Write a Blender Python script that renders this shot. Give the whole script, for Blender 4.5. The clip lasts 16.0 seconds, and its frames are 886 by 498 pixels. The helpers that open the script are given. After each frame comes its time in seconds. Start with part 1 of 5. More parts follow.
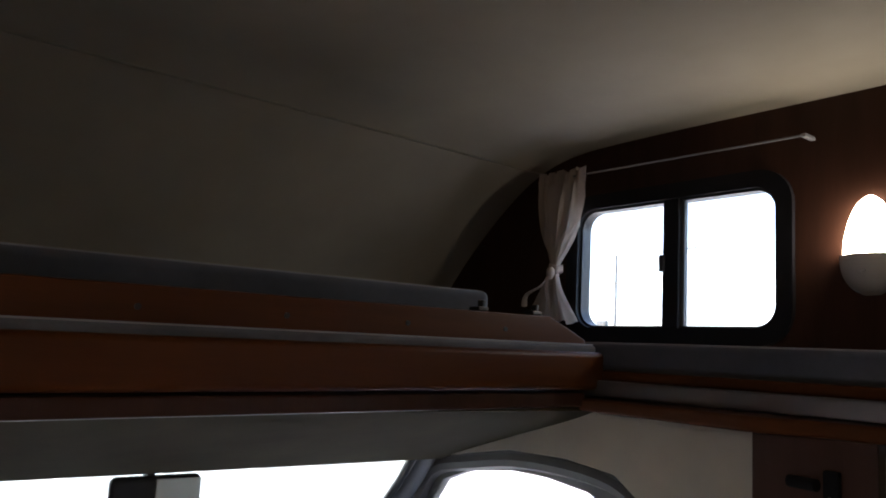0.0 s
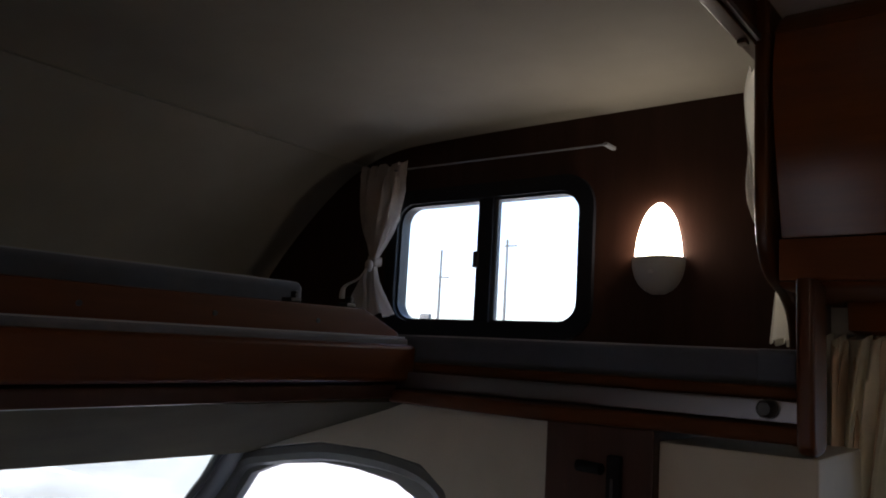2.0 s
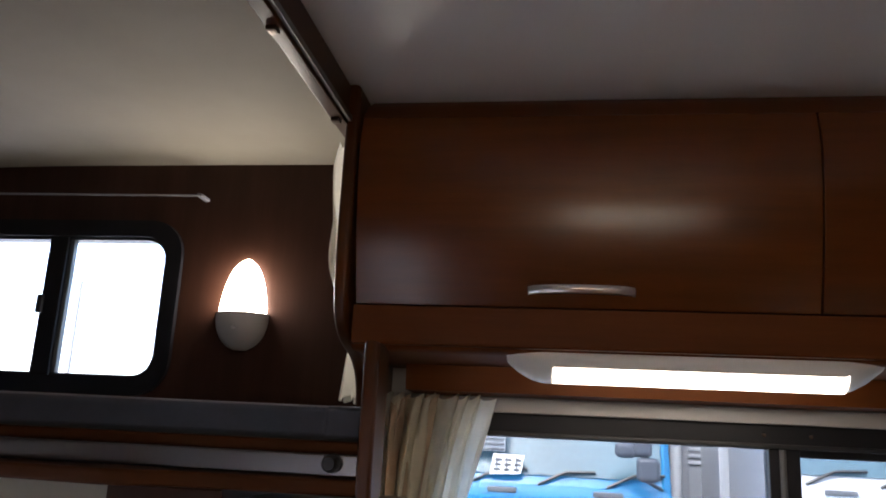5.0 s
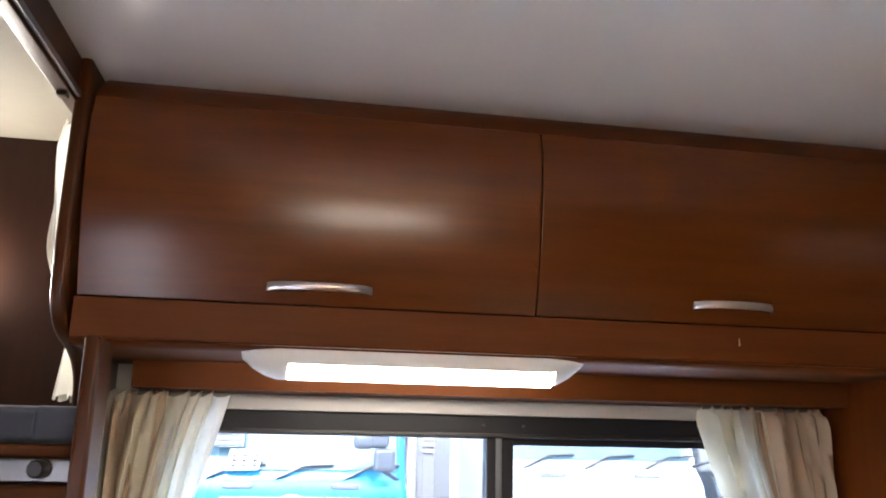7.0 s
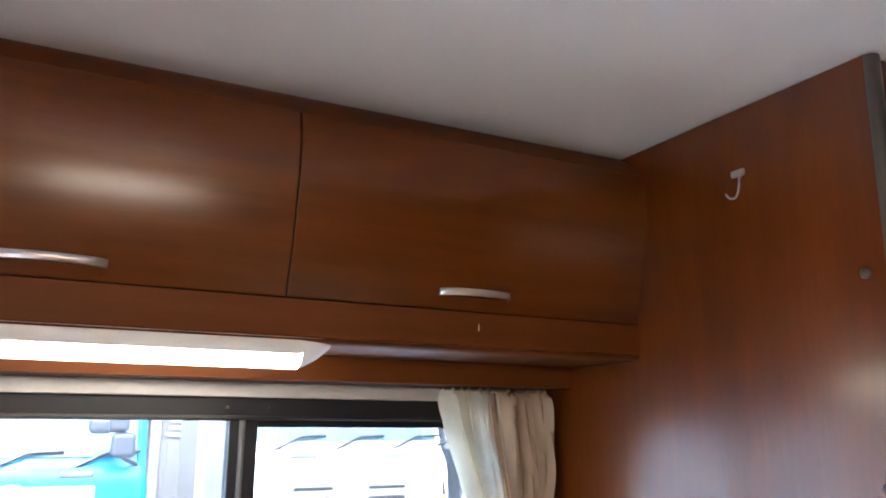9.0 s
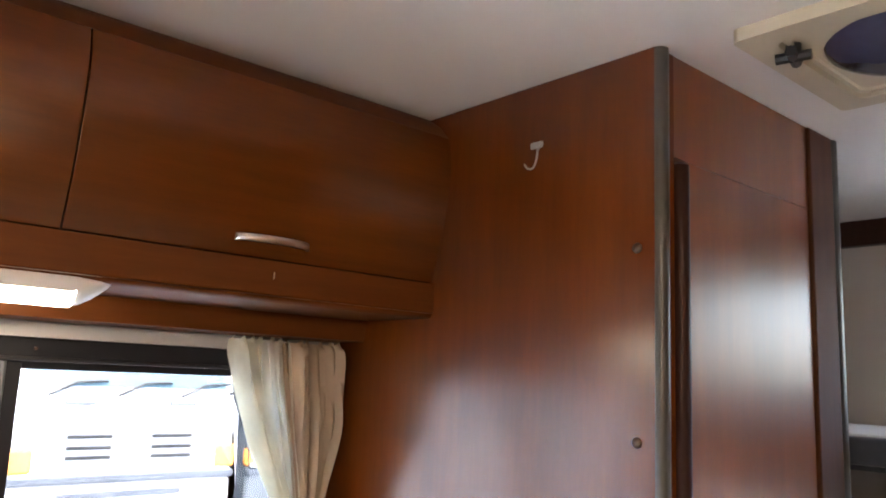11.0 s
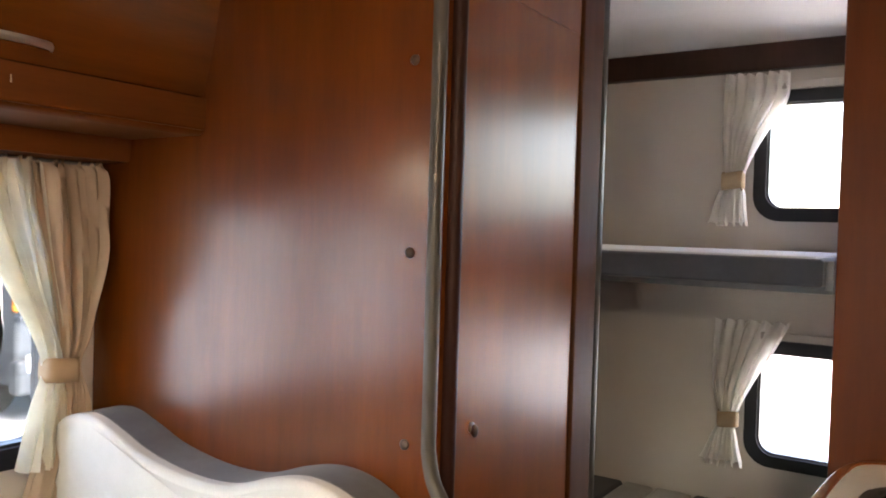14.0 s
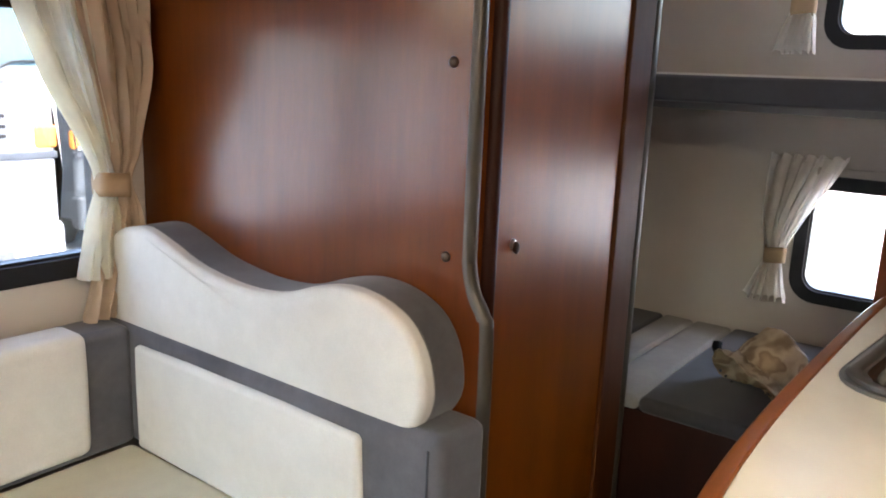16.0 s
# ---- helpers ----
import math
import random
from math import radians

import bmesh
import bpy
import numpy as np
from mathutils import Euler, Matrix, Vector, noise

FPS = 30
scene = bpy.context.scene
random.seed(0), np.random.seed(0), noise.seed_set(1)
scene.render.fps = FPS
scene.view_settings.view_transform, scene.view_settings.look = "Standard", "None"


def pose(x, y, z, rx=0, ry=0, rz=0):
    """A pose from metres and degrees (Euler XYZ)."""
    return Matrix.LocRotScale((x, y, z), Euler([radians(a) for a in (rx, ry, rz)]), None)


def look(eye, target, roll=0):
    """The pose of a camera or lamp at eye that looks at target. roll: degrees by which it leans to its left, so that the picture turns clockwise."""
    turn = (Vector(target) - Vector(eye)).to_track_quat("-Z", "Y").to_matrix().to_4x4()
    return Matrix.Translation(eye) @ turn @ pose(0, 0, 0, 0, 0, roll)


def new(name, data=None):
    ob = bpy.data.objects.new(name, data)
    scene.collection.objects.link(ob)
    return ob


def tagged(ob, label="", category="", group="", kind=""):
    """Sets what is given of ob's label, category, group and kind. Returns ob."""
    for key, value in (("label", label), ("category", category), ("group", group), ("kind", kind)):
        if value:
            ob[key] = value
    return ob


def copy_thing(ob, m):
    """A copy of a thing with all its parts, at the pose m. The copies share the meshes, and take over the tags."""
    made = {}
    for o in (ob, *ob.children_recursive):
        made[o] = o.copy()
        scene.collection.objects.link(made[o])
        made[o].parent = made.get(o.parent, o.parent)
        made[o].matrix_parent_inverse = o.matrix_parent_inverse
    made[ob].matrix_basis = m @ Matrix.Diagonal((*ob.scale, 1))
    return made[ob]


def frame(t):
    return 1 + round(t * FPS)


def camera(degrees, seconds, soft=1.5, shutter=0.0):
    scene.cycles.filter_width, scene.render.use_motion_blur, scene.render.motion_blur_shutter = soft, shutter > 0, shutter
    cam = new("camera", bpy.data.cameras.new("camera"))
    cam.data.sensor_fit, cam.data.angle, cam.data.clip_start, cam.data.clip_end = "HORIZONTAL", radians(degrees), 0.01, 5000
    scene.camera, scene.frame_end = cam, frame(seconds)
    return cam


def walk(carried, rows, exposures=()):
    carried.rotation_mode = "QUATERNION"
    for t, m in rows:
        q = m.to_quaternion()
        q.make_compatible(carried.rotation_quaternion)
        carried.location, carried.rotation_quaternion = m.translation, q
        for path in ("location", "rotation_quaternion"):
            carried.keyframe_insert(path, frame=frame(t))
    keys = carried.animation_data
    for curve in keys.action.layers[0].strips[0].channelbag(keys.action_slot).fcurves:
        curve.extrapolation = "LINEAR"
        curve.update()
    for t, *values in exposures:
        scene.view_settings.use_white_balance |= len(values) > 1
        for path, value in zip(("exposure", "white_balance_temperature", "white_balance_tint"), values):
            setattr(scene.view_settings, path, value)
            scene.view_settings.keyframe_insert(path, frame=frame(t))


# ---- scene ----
cam = camera(58.9, 16.0, soft=1.9)
PATH = [
    (0, (-0.053, 0.242, 1.417), (-1.594, 1.488, 1.685), 3.1),
    (0.5, (-0.048, 0.242, 1.418), (-1.531, 1.557, 1.688), 2.9),
    (1, (-0.038, 0.247, 1.419), (-1.46, 1.628, 1.687), 3.1),
    (1.5, (-0.038, 0.252, 1.416), (-1.385, 1.706, 1.681), 3.4),
    (2, (-0.036, 0.256, 1.418), (-1.267, 1.809, 1.691), 3.4),
    (2.5, (-0.035, 0.254, 1.418), (-1.11, 1.913, 1.723), 3.3),
    (3, (-0.036, 0.254, 1.419), (-0.978, 1.985, 1.759), 3.2),
    (3.5, (-0.032, 0.256, 1.417), (-0.835, 2.048, 1.796), 3.0),
    (4, (-0.029, 0.254, 1.417), (-0.681, 2.098, 1.837), 2.9),
    (4.5, (-0.03, 0.251, 1.42), (-0.502, 2.141, 1.873), 2.9),
    (7, (-0.014, 0.234, 1.428), (0.313, 2.152, 1.891), 1.2),
    (7.5, (-0.007, 0.231, 1.425), (0.48, 2.117, 1.88), 0.5),
    (8, (0.001, 0.231, 1.427), (0.632, 2.077, 1.869), 0.3),
    (8.5, (-0.008, 0.234, 1.425), (0.77, 2.025, 1.859), 0.2),
    (9, (0.004, 0.231, 1.428), (0.895, 1.969, 1.855), 0.5),
    (11.5, (0.026, 0.227, 1.423), (1.412, 1.64, 1.712), 2.8),
    (12, (0.033, 0.225, 1.417), (1.494, 1.57, 1.653), 3.2),
    (12.5, (0.037, 0.227, 1.413), (1.577, 1.492, 1.587), 3.3),
    (13, (0.043, 0.222, 1.403), (1.652, 1.404, 1.516), 2.7),
    (13.5, (0.055, 0.224, 1.39), (1.72, 1.332, 1.429), 2.4),
    (14, (0.064, 0.224, 1.38), (1.731, 1.329, 1.33), 1.7),
    (14.5, (0.07, 0.224, 1.365), (1.728, 1.333, 1.223), 1.6),
    (15, (0.077, 0.227, 1.345), (1.718, 1.343, 1.096), 1.9),
    (15.5, (0.079, 0.224, 1.333), (1.695, 1.351, 0.987), 1.8),
    (16, (0.078, 0.221, 1.323), (1.644, 1.388, 0.889), 2.3),
]

EXPOSURES = [
    (0.0, 3.1, 6750, 13), (0.5, 2.45, 6700, 13), (1.0, 2.3, 6650, 13), (2.0, 2.3, 6600, 14), (3.0, 2.6, 6550, 14), (4.0, 2.8, 6500, 14), (4.5, 3.1, 6450, 14),
    (7.0, 5.15, 6250, 12), (9.0, 5.25, 6200, 11), (11.5, 5.3, 7350, 15), (13.0, 5.25, 7800, 16), (14.0, 5.3, 7750, 16), (15.0, 5.25, 7550, 16), (16.0, 5.05, 7200, 15),
]
walk(cam, [(t, look(eye, target, roll)) for t, eye, target, roll in PATH], EXPOSURES)

# ---------------------------------------------------------------- light
world = bpy.data.worlds.new("sky")
scene.world = world
world.use_nodes = True
wn = world.node_tree
sky = wn.nodes.new("ShaderNodeTexSky")
sky.sky_type, sky.sun_disc = "NISHITA", False
sky.sun_elevation, sky.sun_rotation = radians(52), radians(200)
sky.dust_density, sky.air_density, sky.ozone_density = 3.0, 0.8, 0.5
wn.links.new(sky.outputs["Color"], wn.nodes["Background"].inputs["Color"])
wn.nodes["Background"].inputs["Strength"].default_value = 0.15
sun = new("sun", bpy.data.lights.new("sun", "SUN"))
sun.data.energy, sun.data.angle, sun.data.color = 0.5, radians(15), (1.0, 0.95, 0.88)
sun.matrix_world = look((-6, -14, 20), (0, 4, 0))


# ---------------------------------------------------------------- materials
def node_mat(name, rough=0.5, metal=0.0):
    m = bpy.data.materials.new(name)
    m.use_nodes = True
    b = m.node_tree.nodes["Principled BSDF"]
    b.inputs["Roughness"].default_value, b.inputs["Metallic"].default_value = rough, metal
    return m, m.node_tree, b


def ramp(nt, source, stops):
    r = nt.nodes.new("ShaderNodeValToRGB")
    el = r.color_ramp.elements
    while len(el) < len(stops):
        el.new(0.5)
    for e, (p, c) in zip(el, stops):
        e.position, e.color = p, (*c, 1)
    nt.links.new(source, r.inputs["Fac"])
    return r


def noise_tex(nt, scale, stretch=(1, 1, 1), detail=4, rough=0.55, random_shift=False):
    co = nt.nodes.new("ShaderNodeTexCoord")
    mp = nt.nodes.new("ShaderNodeMapping")
    mp.inputs["Scale"].default_value = stretch
    nt.links.new(co.outputs["Object"], mp.inputs["Vector"])
    if random_shift:
        oi = nt.nodes.new("ShaderNodeObjectInfo")
        mul = nt.nodes.new("ShaderNodeMath")
        mul.operation = "MULTIPLY"
        mul.inputs[1].default_value = 9.0
        nt.links.new(oi.outputs["Random"], mul.inputs[0])
        nt.links.new(mul.outputs[0], mp.inputs["Location"])
    n = nt.nodes.new("ShaderNodeTexNoise")
    n.inputs["Scale"].default_value, n.inputs["Detail"].default_value, n.inputs["Roughness"].default_value = scale, detail, rough
    nt.links.new(mp.outputs["Vector"], n.inputs["Vector"])
    return n.outputs["Fac"]


def bump(nt, b, source, strength, distance=0.002):
    bp = nt.nodes.new("ShaderNodeBump")
    bp.inputs["Strength"].default_value, bp.inputs["Distance"].default_value = strength, distance
    nt.links.new(source, bp.inputs["Height"])
    nt.links.new(bp.outputs["Normal"], b.inputs["Normal"])


def mix_col(nt, a, b_, fac, kind="MIX"):
    m = nt.nodes.new("ShaderNodeMix")
    m.data_type, m.blend_type = "RGBA", kind
    m.inputs[0].default_value = fac
    nt.links.new(a, m.inputs[6])
    nt.links.new(b_, m.inputs[7])
    return m.outputs[2]


def wood(name, grain, dark, mid, light, rough=0.3, scale=5.0, coat=0.0, coat_rough=0.21, coat_ior=1.5):
    m, nt, b = node_mat(name, rough)
    g = noise_tex(nt, scale, grain, 6, 0.6, True)
    broad = noise_tex(nt, 2.2, (1, 1, 1), 3, 0.5, True)
    fine = noise_tex(nt, scale * 9, grain, 3, 0.6, True)
    c1 = ramp(nt, g, [(0.28, dark), (0.5, mid), (0.74, light)])
    c2 = ramp(nt, broad, [(0.3, (0.86, 0.84, 0.82)), (0.7, (1.0, 1.0, 1.0))])
    c3 = ramp(nt, fine, [(0.35, (0.92, 0.90, 0.88)), (0.6, (1, 1, 1))])
    c = mix_col(nt, c1.outputs["Color"], c2.outputs["Color"], 1.0, "MULTIPLY")
    c = mix_col(nt, c, c3.outputs["Color"], 0.7, "MULTIPLY")
    nt.links.new(c, b.inputs["Base Color"])
    rr = ramp(nt, broad, [(0.3, (rough * 0.9,) * 3), (0.7, (rough * 1.15,) * 3)])
    nt.links.new(rr.outputs["Color"], b.inputs["Roughness"])
    bump(nt, b, fine, 0.06, 0.0006)
    b.inputs["Specular IOR Level"].default_value = 0.06 if coat else 0.2
    b.inputs["Coat Weight"].default_value, b.inputs["Coat Roughness"].default_value = coat, coat_rough
    b.inputs["Coat IOR"].default_value = coat_ior
    return m


def plain(name, colour, rough=0.5, metal=0.0, vary=0.12, scale=6.0, relief=0.0, relief_scale=250.0):
    m, nt, b = node_mat(name, rough, metal)
    n = noise_tex(nt, scale, (1, 1, 1), 4, 0.55, True)
    lo = tuple(c * (1 - vary) for c in colour)
    hi = tuple(min(1.0, c * (1 + vary)) for c in colour)
    r = ramp(nt, n, [(0.3, lo), (0.7, hi)])
    nt.links.new(r.outputs["Color"], b.inputs["Base Color"])
    if relief:
        bump(nt, b, noise_tex(nt, relief_scale, (1, 1, 1), 3, 0.6), relief, 0.001)
    return m


def suede(name, colour, vary=0.2):
    m, nt, b = node_mat(name, 0.92)
    n1 = noise_tex(nt, 5, (1, 1, 1), 5, 0.6, True)
    n2 = noise_tex(nt, 420, (1, 1, 1), 2, 0.5)
    n3 = noise_tex(nt, 28, (1, 1, 1), 4, 0.65, True)
    r = ramp(nt, n1, [(0.3, tuple(c * (1 - vary) for c in colour)), (0.7, tuple(min(1, c * (1 + vary * 0.6)) for c in colour))])
    r2 = ramp(nt, n2, [(0.3, (0.92,) * 3), (0.7, (1,) * 3)])
    r3 = ramp(nt, n3, [(0.3, (1 - vary * 0.55,) * 3), (0.68, (1,) * 3)])
    c = mix_col(nt, r.outputs["Color"], r2.outputs["Color"], 1.0, "MULTIPLY")
    nt.links.new(mix_col(nt, c, r3.outputs["Color"], 1.0, "MULTIPLY"), b.inputs["Base Color"])
    b.inputs["Sheen Weight"].default_value = 0.22
    bump(nt, b, n1, 0.25, 0.004)
    return m


def cloth(name, colour, through_light=0.35, vary=0.1):
    m, nt, b = node_mat(name, 0.85)
    n1 = noise_tex(nt, 12, (1, 1, 1), 4, 0.6, True)
    r = ramp(nt, n1, [(0.3, tuple(c * (1 - vary) for c in colour)), (0.7, tuple(min(1, c * (1 + vary)) for c in colour))])
    nt.links.new(r.outputs["Color"], b.inputs["Base Color"])
    w = nt.nodes.new("ShaderNodeTexWave")
    w.inputs["Scale"].default_value = 160
    co = nt.nodes.new("ShaderNodeTexCoord")
    nt.links.new(co.outputs["Object"], w.inputs["Vector"])
    bump(nt, b, w.outputs["Fac"], 0.08, 0.0008)
    t = nt.nodes.new("ShaderNodeBsdfTranslucent")
    nt.links.new(r.outputs["Color"], t.inputs["Color"])
    mx = nt.nodes.new("ShaderNodeMixShader")
    mx.inputs[0].default_value = through_light
    nt.links.new(b.outputs[0], mx.inputs[1])
    nt.links.new(t.outputs[0], mx.inputs[2])
    nt.links.new(mx.outputs[0], nt.nodes["Material Output"].inputs["Surface"])
    return m


def glass_mat(name, tint=(1, 1, 1), gloss=0.02):
    m = bpy.data.materials.new(name)
    m.use_nodes = True
    nt = m.node_tree
    nt.nodes.remove(nt.nodes["Principled BSDF"])
    t = nt.nodes.new("ShaderNodeBsdfTransparent")
    t.inputs["Color"].default_value = (*tint, 1)
    g = nt.nodes.new("ShaderNodeBsdfGlossy")
    g.inputs["Roughness"].default_value = gloss
    f = nt.nodes.new("ShaderNodeLayerWeight")
    f.inputs["Blend"].default_value = 0.5
    pw = nt.nodes.new("ShaderNodeMath")
    pw.operation = "POWER"
    pw.inputs[1].default_value = 5.0
    nt.links.new(f.outputs["Facing"], pw.inputs[0])
    sc = nt.nodes.new("ShaderNodeMath")
    sc.operation = "MULTIPLY_ADD"
    sc.inputs[1].default_value, sc.inputs[2].default_value = 0.6, 0.03
    nt.links.new(pw.outputs[0], sc.inputs[0])
    mx = nt.nodes.new("ShaderNodeMixShader")
    nt.links.new(sc.outputs[0], mx.inputs[0])
    nt.links.new(t.outputs[0], mx.inputs[1])
    nt.links.new(g.outputs[0], mx.inputs[2])
    nt.links.new(mx.outputs[0], nt.nodes["Material Output"].inputs["Surface"])
    return m


def glow(name, colour, strength):
    m, nt, b = node_mat(name, 0.4)
    b.inputs["Base Color"].default_value = (0.9, 0.9, 0.88, 1)
    b.inputs["Emission Color"].default_value = (*colour, 1)
    b.inputs["Emission Strength"].default_value = strength
    return m


CHERRY = ((0.095, 0.0245, 0.0022), (0.115, 0.0305, 0.0030), (0.138, 0.0378, 0.0042))
# CHERRY scaled down: shade on boards, ledge and posts is put into the colour
SHADED_CHERRY = tuple(tuple(c * 0.64 for c in q) for q in CHERRY)
DEEP_SHADED_CHERRY = tuple(tuple(c * 0.55 for c in q) for q in CHERRY)
PANEL = ((0.104, 0.0216, 0.0012), (0.125, 0.0268, 0.0016), (0.152, 0.0340, 0.0024))
wood_v = wood("cherry_veneer_upright", (6, 6, 0.7), *PANEL, rough=0.42, scale=3, coat=1.0, coat_rough=0.23, coat_ior=1.62)
# PANEL brightened: light falling on the washroom door is put into its veneer
wood_door = wood("brightened_satin_veneer", (6, 6, 0.7), *[(r * 1.5, g * 1.8, b * 1.6) for r, g, b in PANEL], rough=0.42, scale=3, coat=0.55, coat_rough=0.28)
wood_h = wood("cherry_veneer_level", (0.55, 7, 7), *CHERRY, rough=0.45, scale=4, coat=0.8, coat_rough=0.22)
wood_satin = wood("plain_cherry_veneer_upright", (6, 6, 0.7), *PANEL, rough=0.5, scale=3)
wood_y = wood("shaded_cherry_cross", (7, 0.55, 7), *SHADED_CHERRY, rough=0.45, scale=4)
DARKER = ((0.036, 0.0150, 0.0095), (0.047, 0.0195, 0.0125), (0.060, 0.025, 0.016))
wood_matt = wood("matt_cherry_veneer", (0.55, 7, 7), *CHERRY, rough=0.55, scale=4)
wood_shaded = wood("shaded_cherry_veneer", (0.6, 6, 6), *DEEP_SHADED_CHERRY, rough=0.75, scale=4)
wood_post = wood("satin_cherry_veneer", (7, 7, 0.55), *SHADED_CHERRY, rough=0.6, scale=4)
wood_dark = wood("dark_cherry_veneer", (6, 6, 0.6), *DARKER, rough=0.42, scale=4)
wood_edge_shaded = wood("shaded_cherry_edging", (6, 6, 0.6), *DEEP_SHADED_CHERRY, rough=0.4, scale=4, coat=0.4, coat_rough=0.3)
wood_edge = wood("cherry_edging", (0.6, 6, 6), (0.22, 0.066, 0.014), (0.27, 0.086, 0.020), (0.33, 0.11, 0.028), rough=0.36, coat=0.5, coat_rough=0.2)
ceiling_white = plain("ceiling_vinyl", (0.80, 0.795, 0.785), 0.55, vary=0.03, scale=3, relief=0.15, relief_scale=160)
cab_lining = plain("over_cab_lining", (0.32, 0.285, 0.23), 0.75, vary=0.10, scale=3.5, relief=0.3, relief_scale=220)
seam_tape = plain("lining_seam_tape", (0.40, 0.36, 0.29), 0.8, vary=0.08)
wall_grey = plain("wall_vinyl", (0.53, 0.488, 0.44), 0.6, vary=0.06, scale=3, relief=0.15, relief_scale=180)
batten_grey = plain("batten_vinyl", (0.37, 0.355, 0.335), 0.6, vary=0.06, scale=5)
# cab_vinyl darkened: the shade on the windscreen header is in its colour
shaded_header_vinyl = plain("shaded_header_vinyl", (0.052, 0.045, 0.031), 0.7, vary=0.16, scale=5, relief=0.25, relief_scale=200)
shaded_header_vinyl.node_tree.nodes["Principled BSDF"].inputs["Specular IOR Level"].default_value = 0.05
shaded_header_vinyl.node_tree.nodes["Principled BSDF"].inputs["Roughness"].default_value = 1.0
cab_vinyl = plain("cab_vinyl", (0.33, 0.30, 0.25), 0.65, vary=0.12, scale=5, relief=0.2, relief_scale=200)
grey_suede = suede("grey_suede", (0.098, 0.100, 0.116), 0.36)
# pale_suede darkened: the shade over the rear bunk is in the colour
strip_suede = suede("shaded_pale_suede", (0.30, 0.285, 0.25), 0.18)
# grey_suede bluer and darker: the bunks' shade is mixed into the tone
bunk_suede = suede("slate_bunk_suede", (0.050, 0.057, 0.074), 0.25)
# grey_suede darkened the same way for the shaded rear bunk cushions
rear_suede = suede("shaded_grey_suede", (0.040, 0.039, 0.042), 0.25)
piping_grey = plain("grey_piping", (0.24, 0.24, 0.26), 0.6)
pale_suede = suede("pale_suede", (0.63, 0.63, 0.60), 0.09)
cream_suede = suede("cream_suede", (0.50, 0.485, 0.37), 0.10)
dusty_cloth = cloth("dusty_curtain_cloth", (0.60, 0.53, 0.48), 0.4)
cream_cloth = cloth("cream_curtain_cloth", (0.90, 0.88, 0.78), 0.72)
tan_cloth = cloth("tan_curtain_cloth", (0.56, 0.44, 0.32), 0.3)
tie_cloth = cloth("tan_band_cloth", (0.40, 0.29, 0.18), 0.05)
white_cloth = cloth("white_curtain_cloth", (0.90, 0.88, 0.84), 0.42)
bead_shade_dark = wood("dark_bead_and_shade", (6, 6, 0.6), (0.022, 0.006, 0.003), (0.030, 0.008, 0.004), (0.04, 0.011, 0.005), rough=0.45, scale=4)
black_frame = plain("black_window_frame", (0.010, 0.010, 0.013), 0.5, vary=0.2)
black_frame.node_tree.nodes["Principled BSDF"].inputs["Specular IOR Level"].default_value = 0.25
black_plastic = plain("black_plastic", (0.012, 0.012, 0.013), 0.4, vary=0.2)
grey_plastic = plain("grey_plastic", (0.10, 0.105, 0.11), 0.5, vary=0.15)
white_plastic = plain("white_plastic", (0.74, 0.73, 0.70), 0.35, vary=0.03)
beige_plastic = plain("beige_plastic", (0.58, 0.53, 0.41), 0.4, vary=0.05)
chrome = plain("brushed_metal", (0.62, 0.61, 0.60), 0.28, 1.0, vary=0.06)
bronze_cap = plain("bronze_cap", (0.10, 0.07, 0.055), 0.3, 1.0, vary=0.2)
alu = plain("aluminium_track", (0.27, 0.27, 0.28), 0.36, 1.0, vary=0.05)
trim_olive = plain("grey_olive_edge_trim", (0.050, 0.044, 0.035), 0.38, vary=0.1)
counter_white = plain("cream_worktop", (0.80, 0.785, 0.71), 0.3, vary=0.05, scale=9)
rim_metal = plain("brushed_grey_steel", (0.16, 0.155, 0.15), 0.38, 0.6, vary=0.12)
sink_dark = plain("dark_grey_enamel", (0.030, 0.027, 0.026), 0.22, vary=0.15)
sink_dark.node_tree.nodes["Principled BSDF"].inputs["Specular IOR Level"].default_value = 0.4
black_matt = plain("matt_black_steel", (0.006, 0.006, 0.007), 0.85, vary=0.2)
black_matt.node_tree.nodes["Principled BSDF"].inputs["Specular IOR Level"].default_value = 0.1
dome_blue = plain("blue_grey_dome", (0.055, 0.062, 0.115), 0.16, vary=0.25, scale=9, relief=0.9, relief_scale=16)
pane_glass = glass_mat("window_glass", (0.96, 0.98, 0.98))
rear_glass = glass_mat("tinted_rear_acrylic", (0.82, 0.84, 0.85))
smoked_glass = glass_mat("tinted_acrylic", (0.56, 0.60, 0.63))
screen_pane = glass_mat("laminated_windscreen", (0.82, 0.87, 0.85))
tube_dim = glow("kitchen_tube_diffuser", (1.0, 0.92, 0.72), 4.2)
tube_glow = glow("tube_diffuser", (1.0, 0.90, 0.74), 0.85)
lamp_glow = glow("lamp_diffuser", (1.0, 0.92, 0.78), 4.2)
frosted = plain("frosted_cup", (0.45, 0.44, 0.42), 0.3, vary=0.05)
floor_mat = plain("floor_vinyl", (0.085, 0.055, 0.038), 0.5, vary=0.15)
asphalt = plain("pale_concrete", (0.40, 0.395, 0.385), 0.9, vary=0.2, scale=0.7, relief=0.3, relief_scale=60)
line_white = plain("road_paint", (0.75, 0.75, 0.73), 0.8, vary=0.08)
camo, nt_, b_ = node_mat("camouflage_cloth", 0.9)
r_ = ramp(nt_, noise_tex(nt_, 13, (1, 1, 1), 2, 0.5), [(0.36, (0.36, 0.25, 0.15)), (0.45, (0.24, 0.155, 0.09)), (0.52, (0.42, 0.31, 0.205)), (0.66, (0.18, 0.115, 0.065))])
r_.color_ramp.interpolation = "EASE"
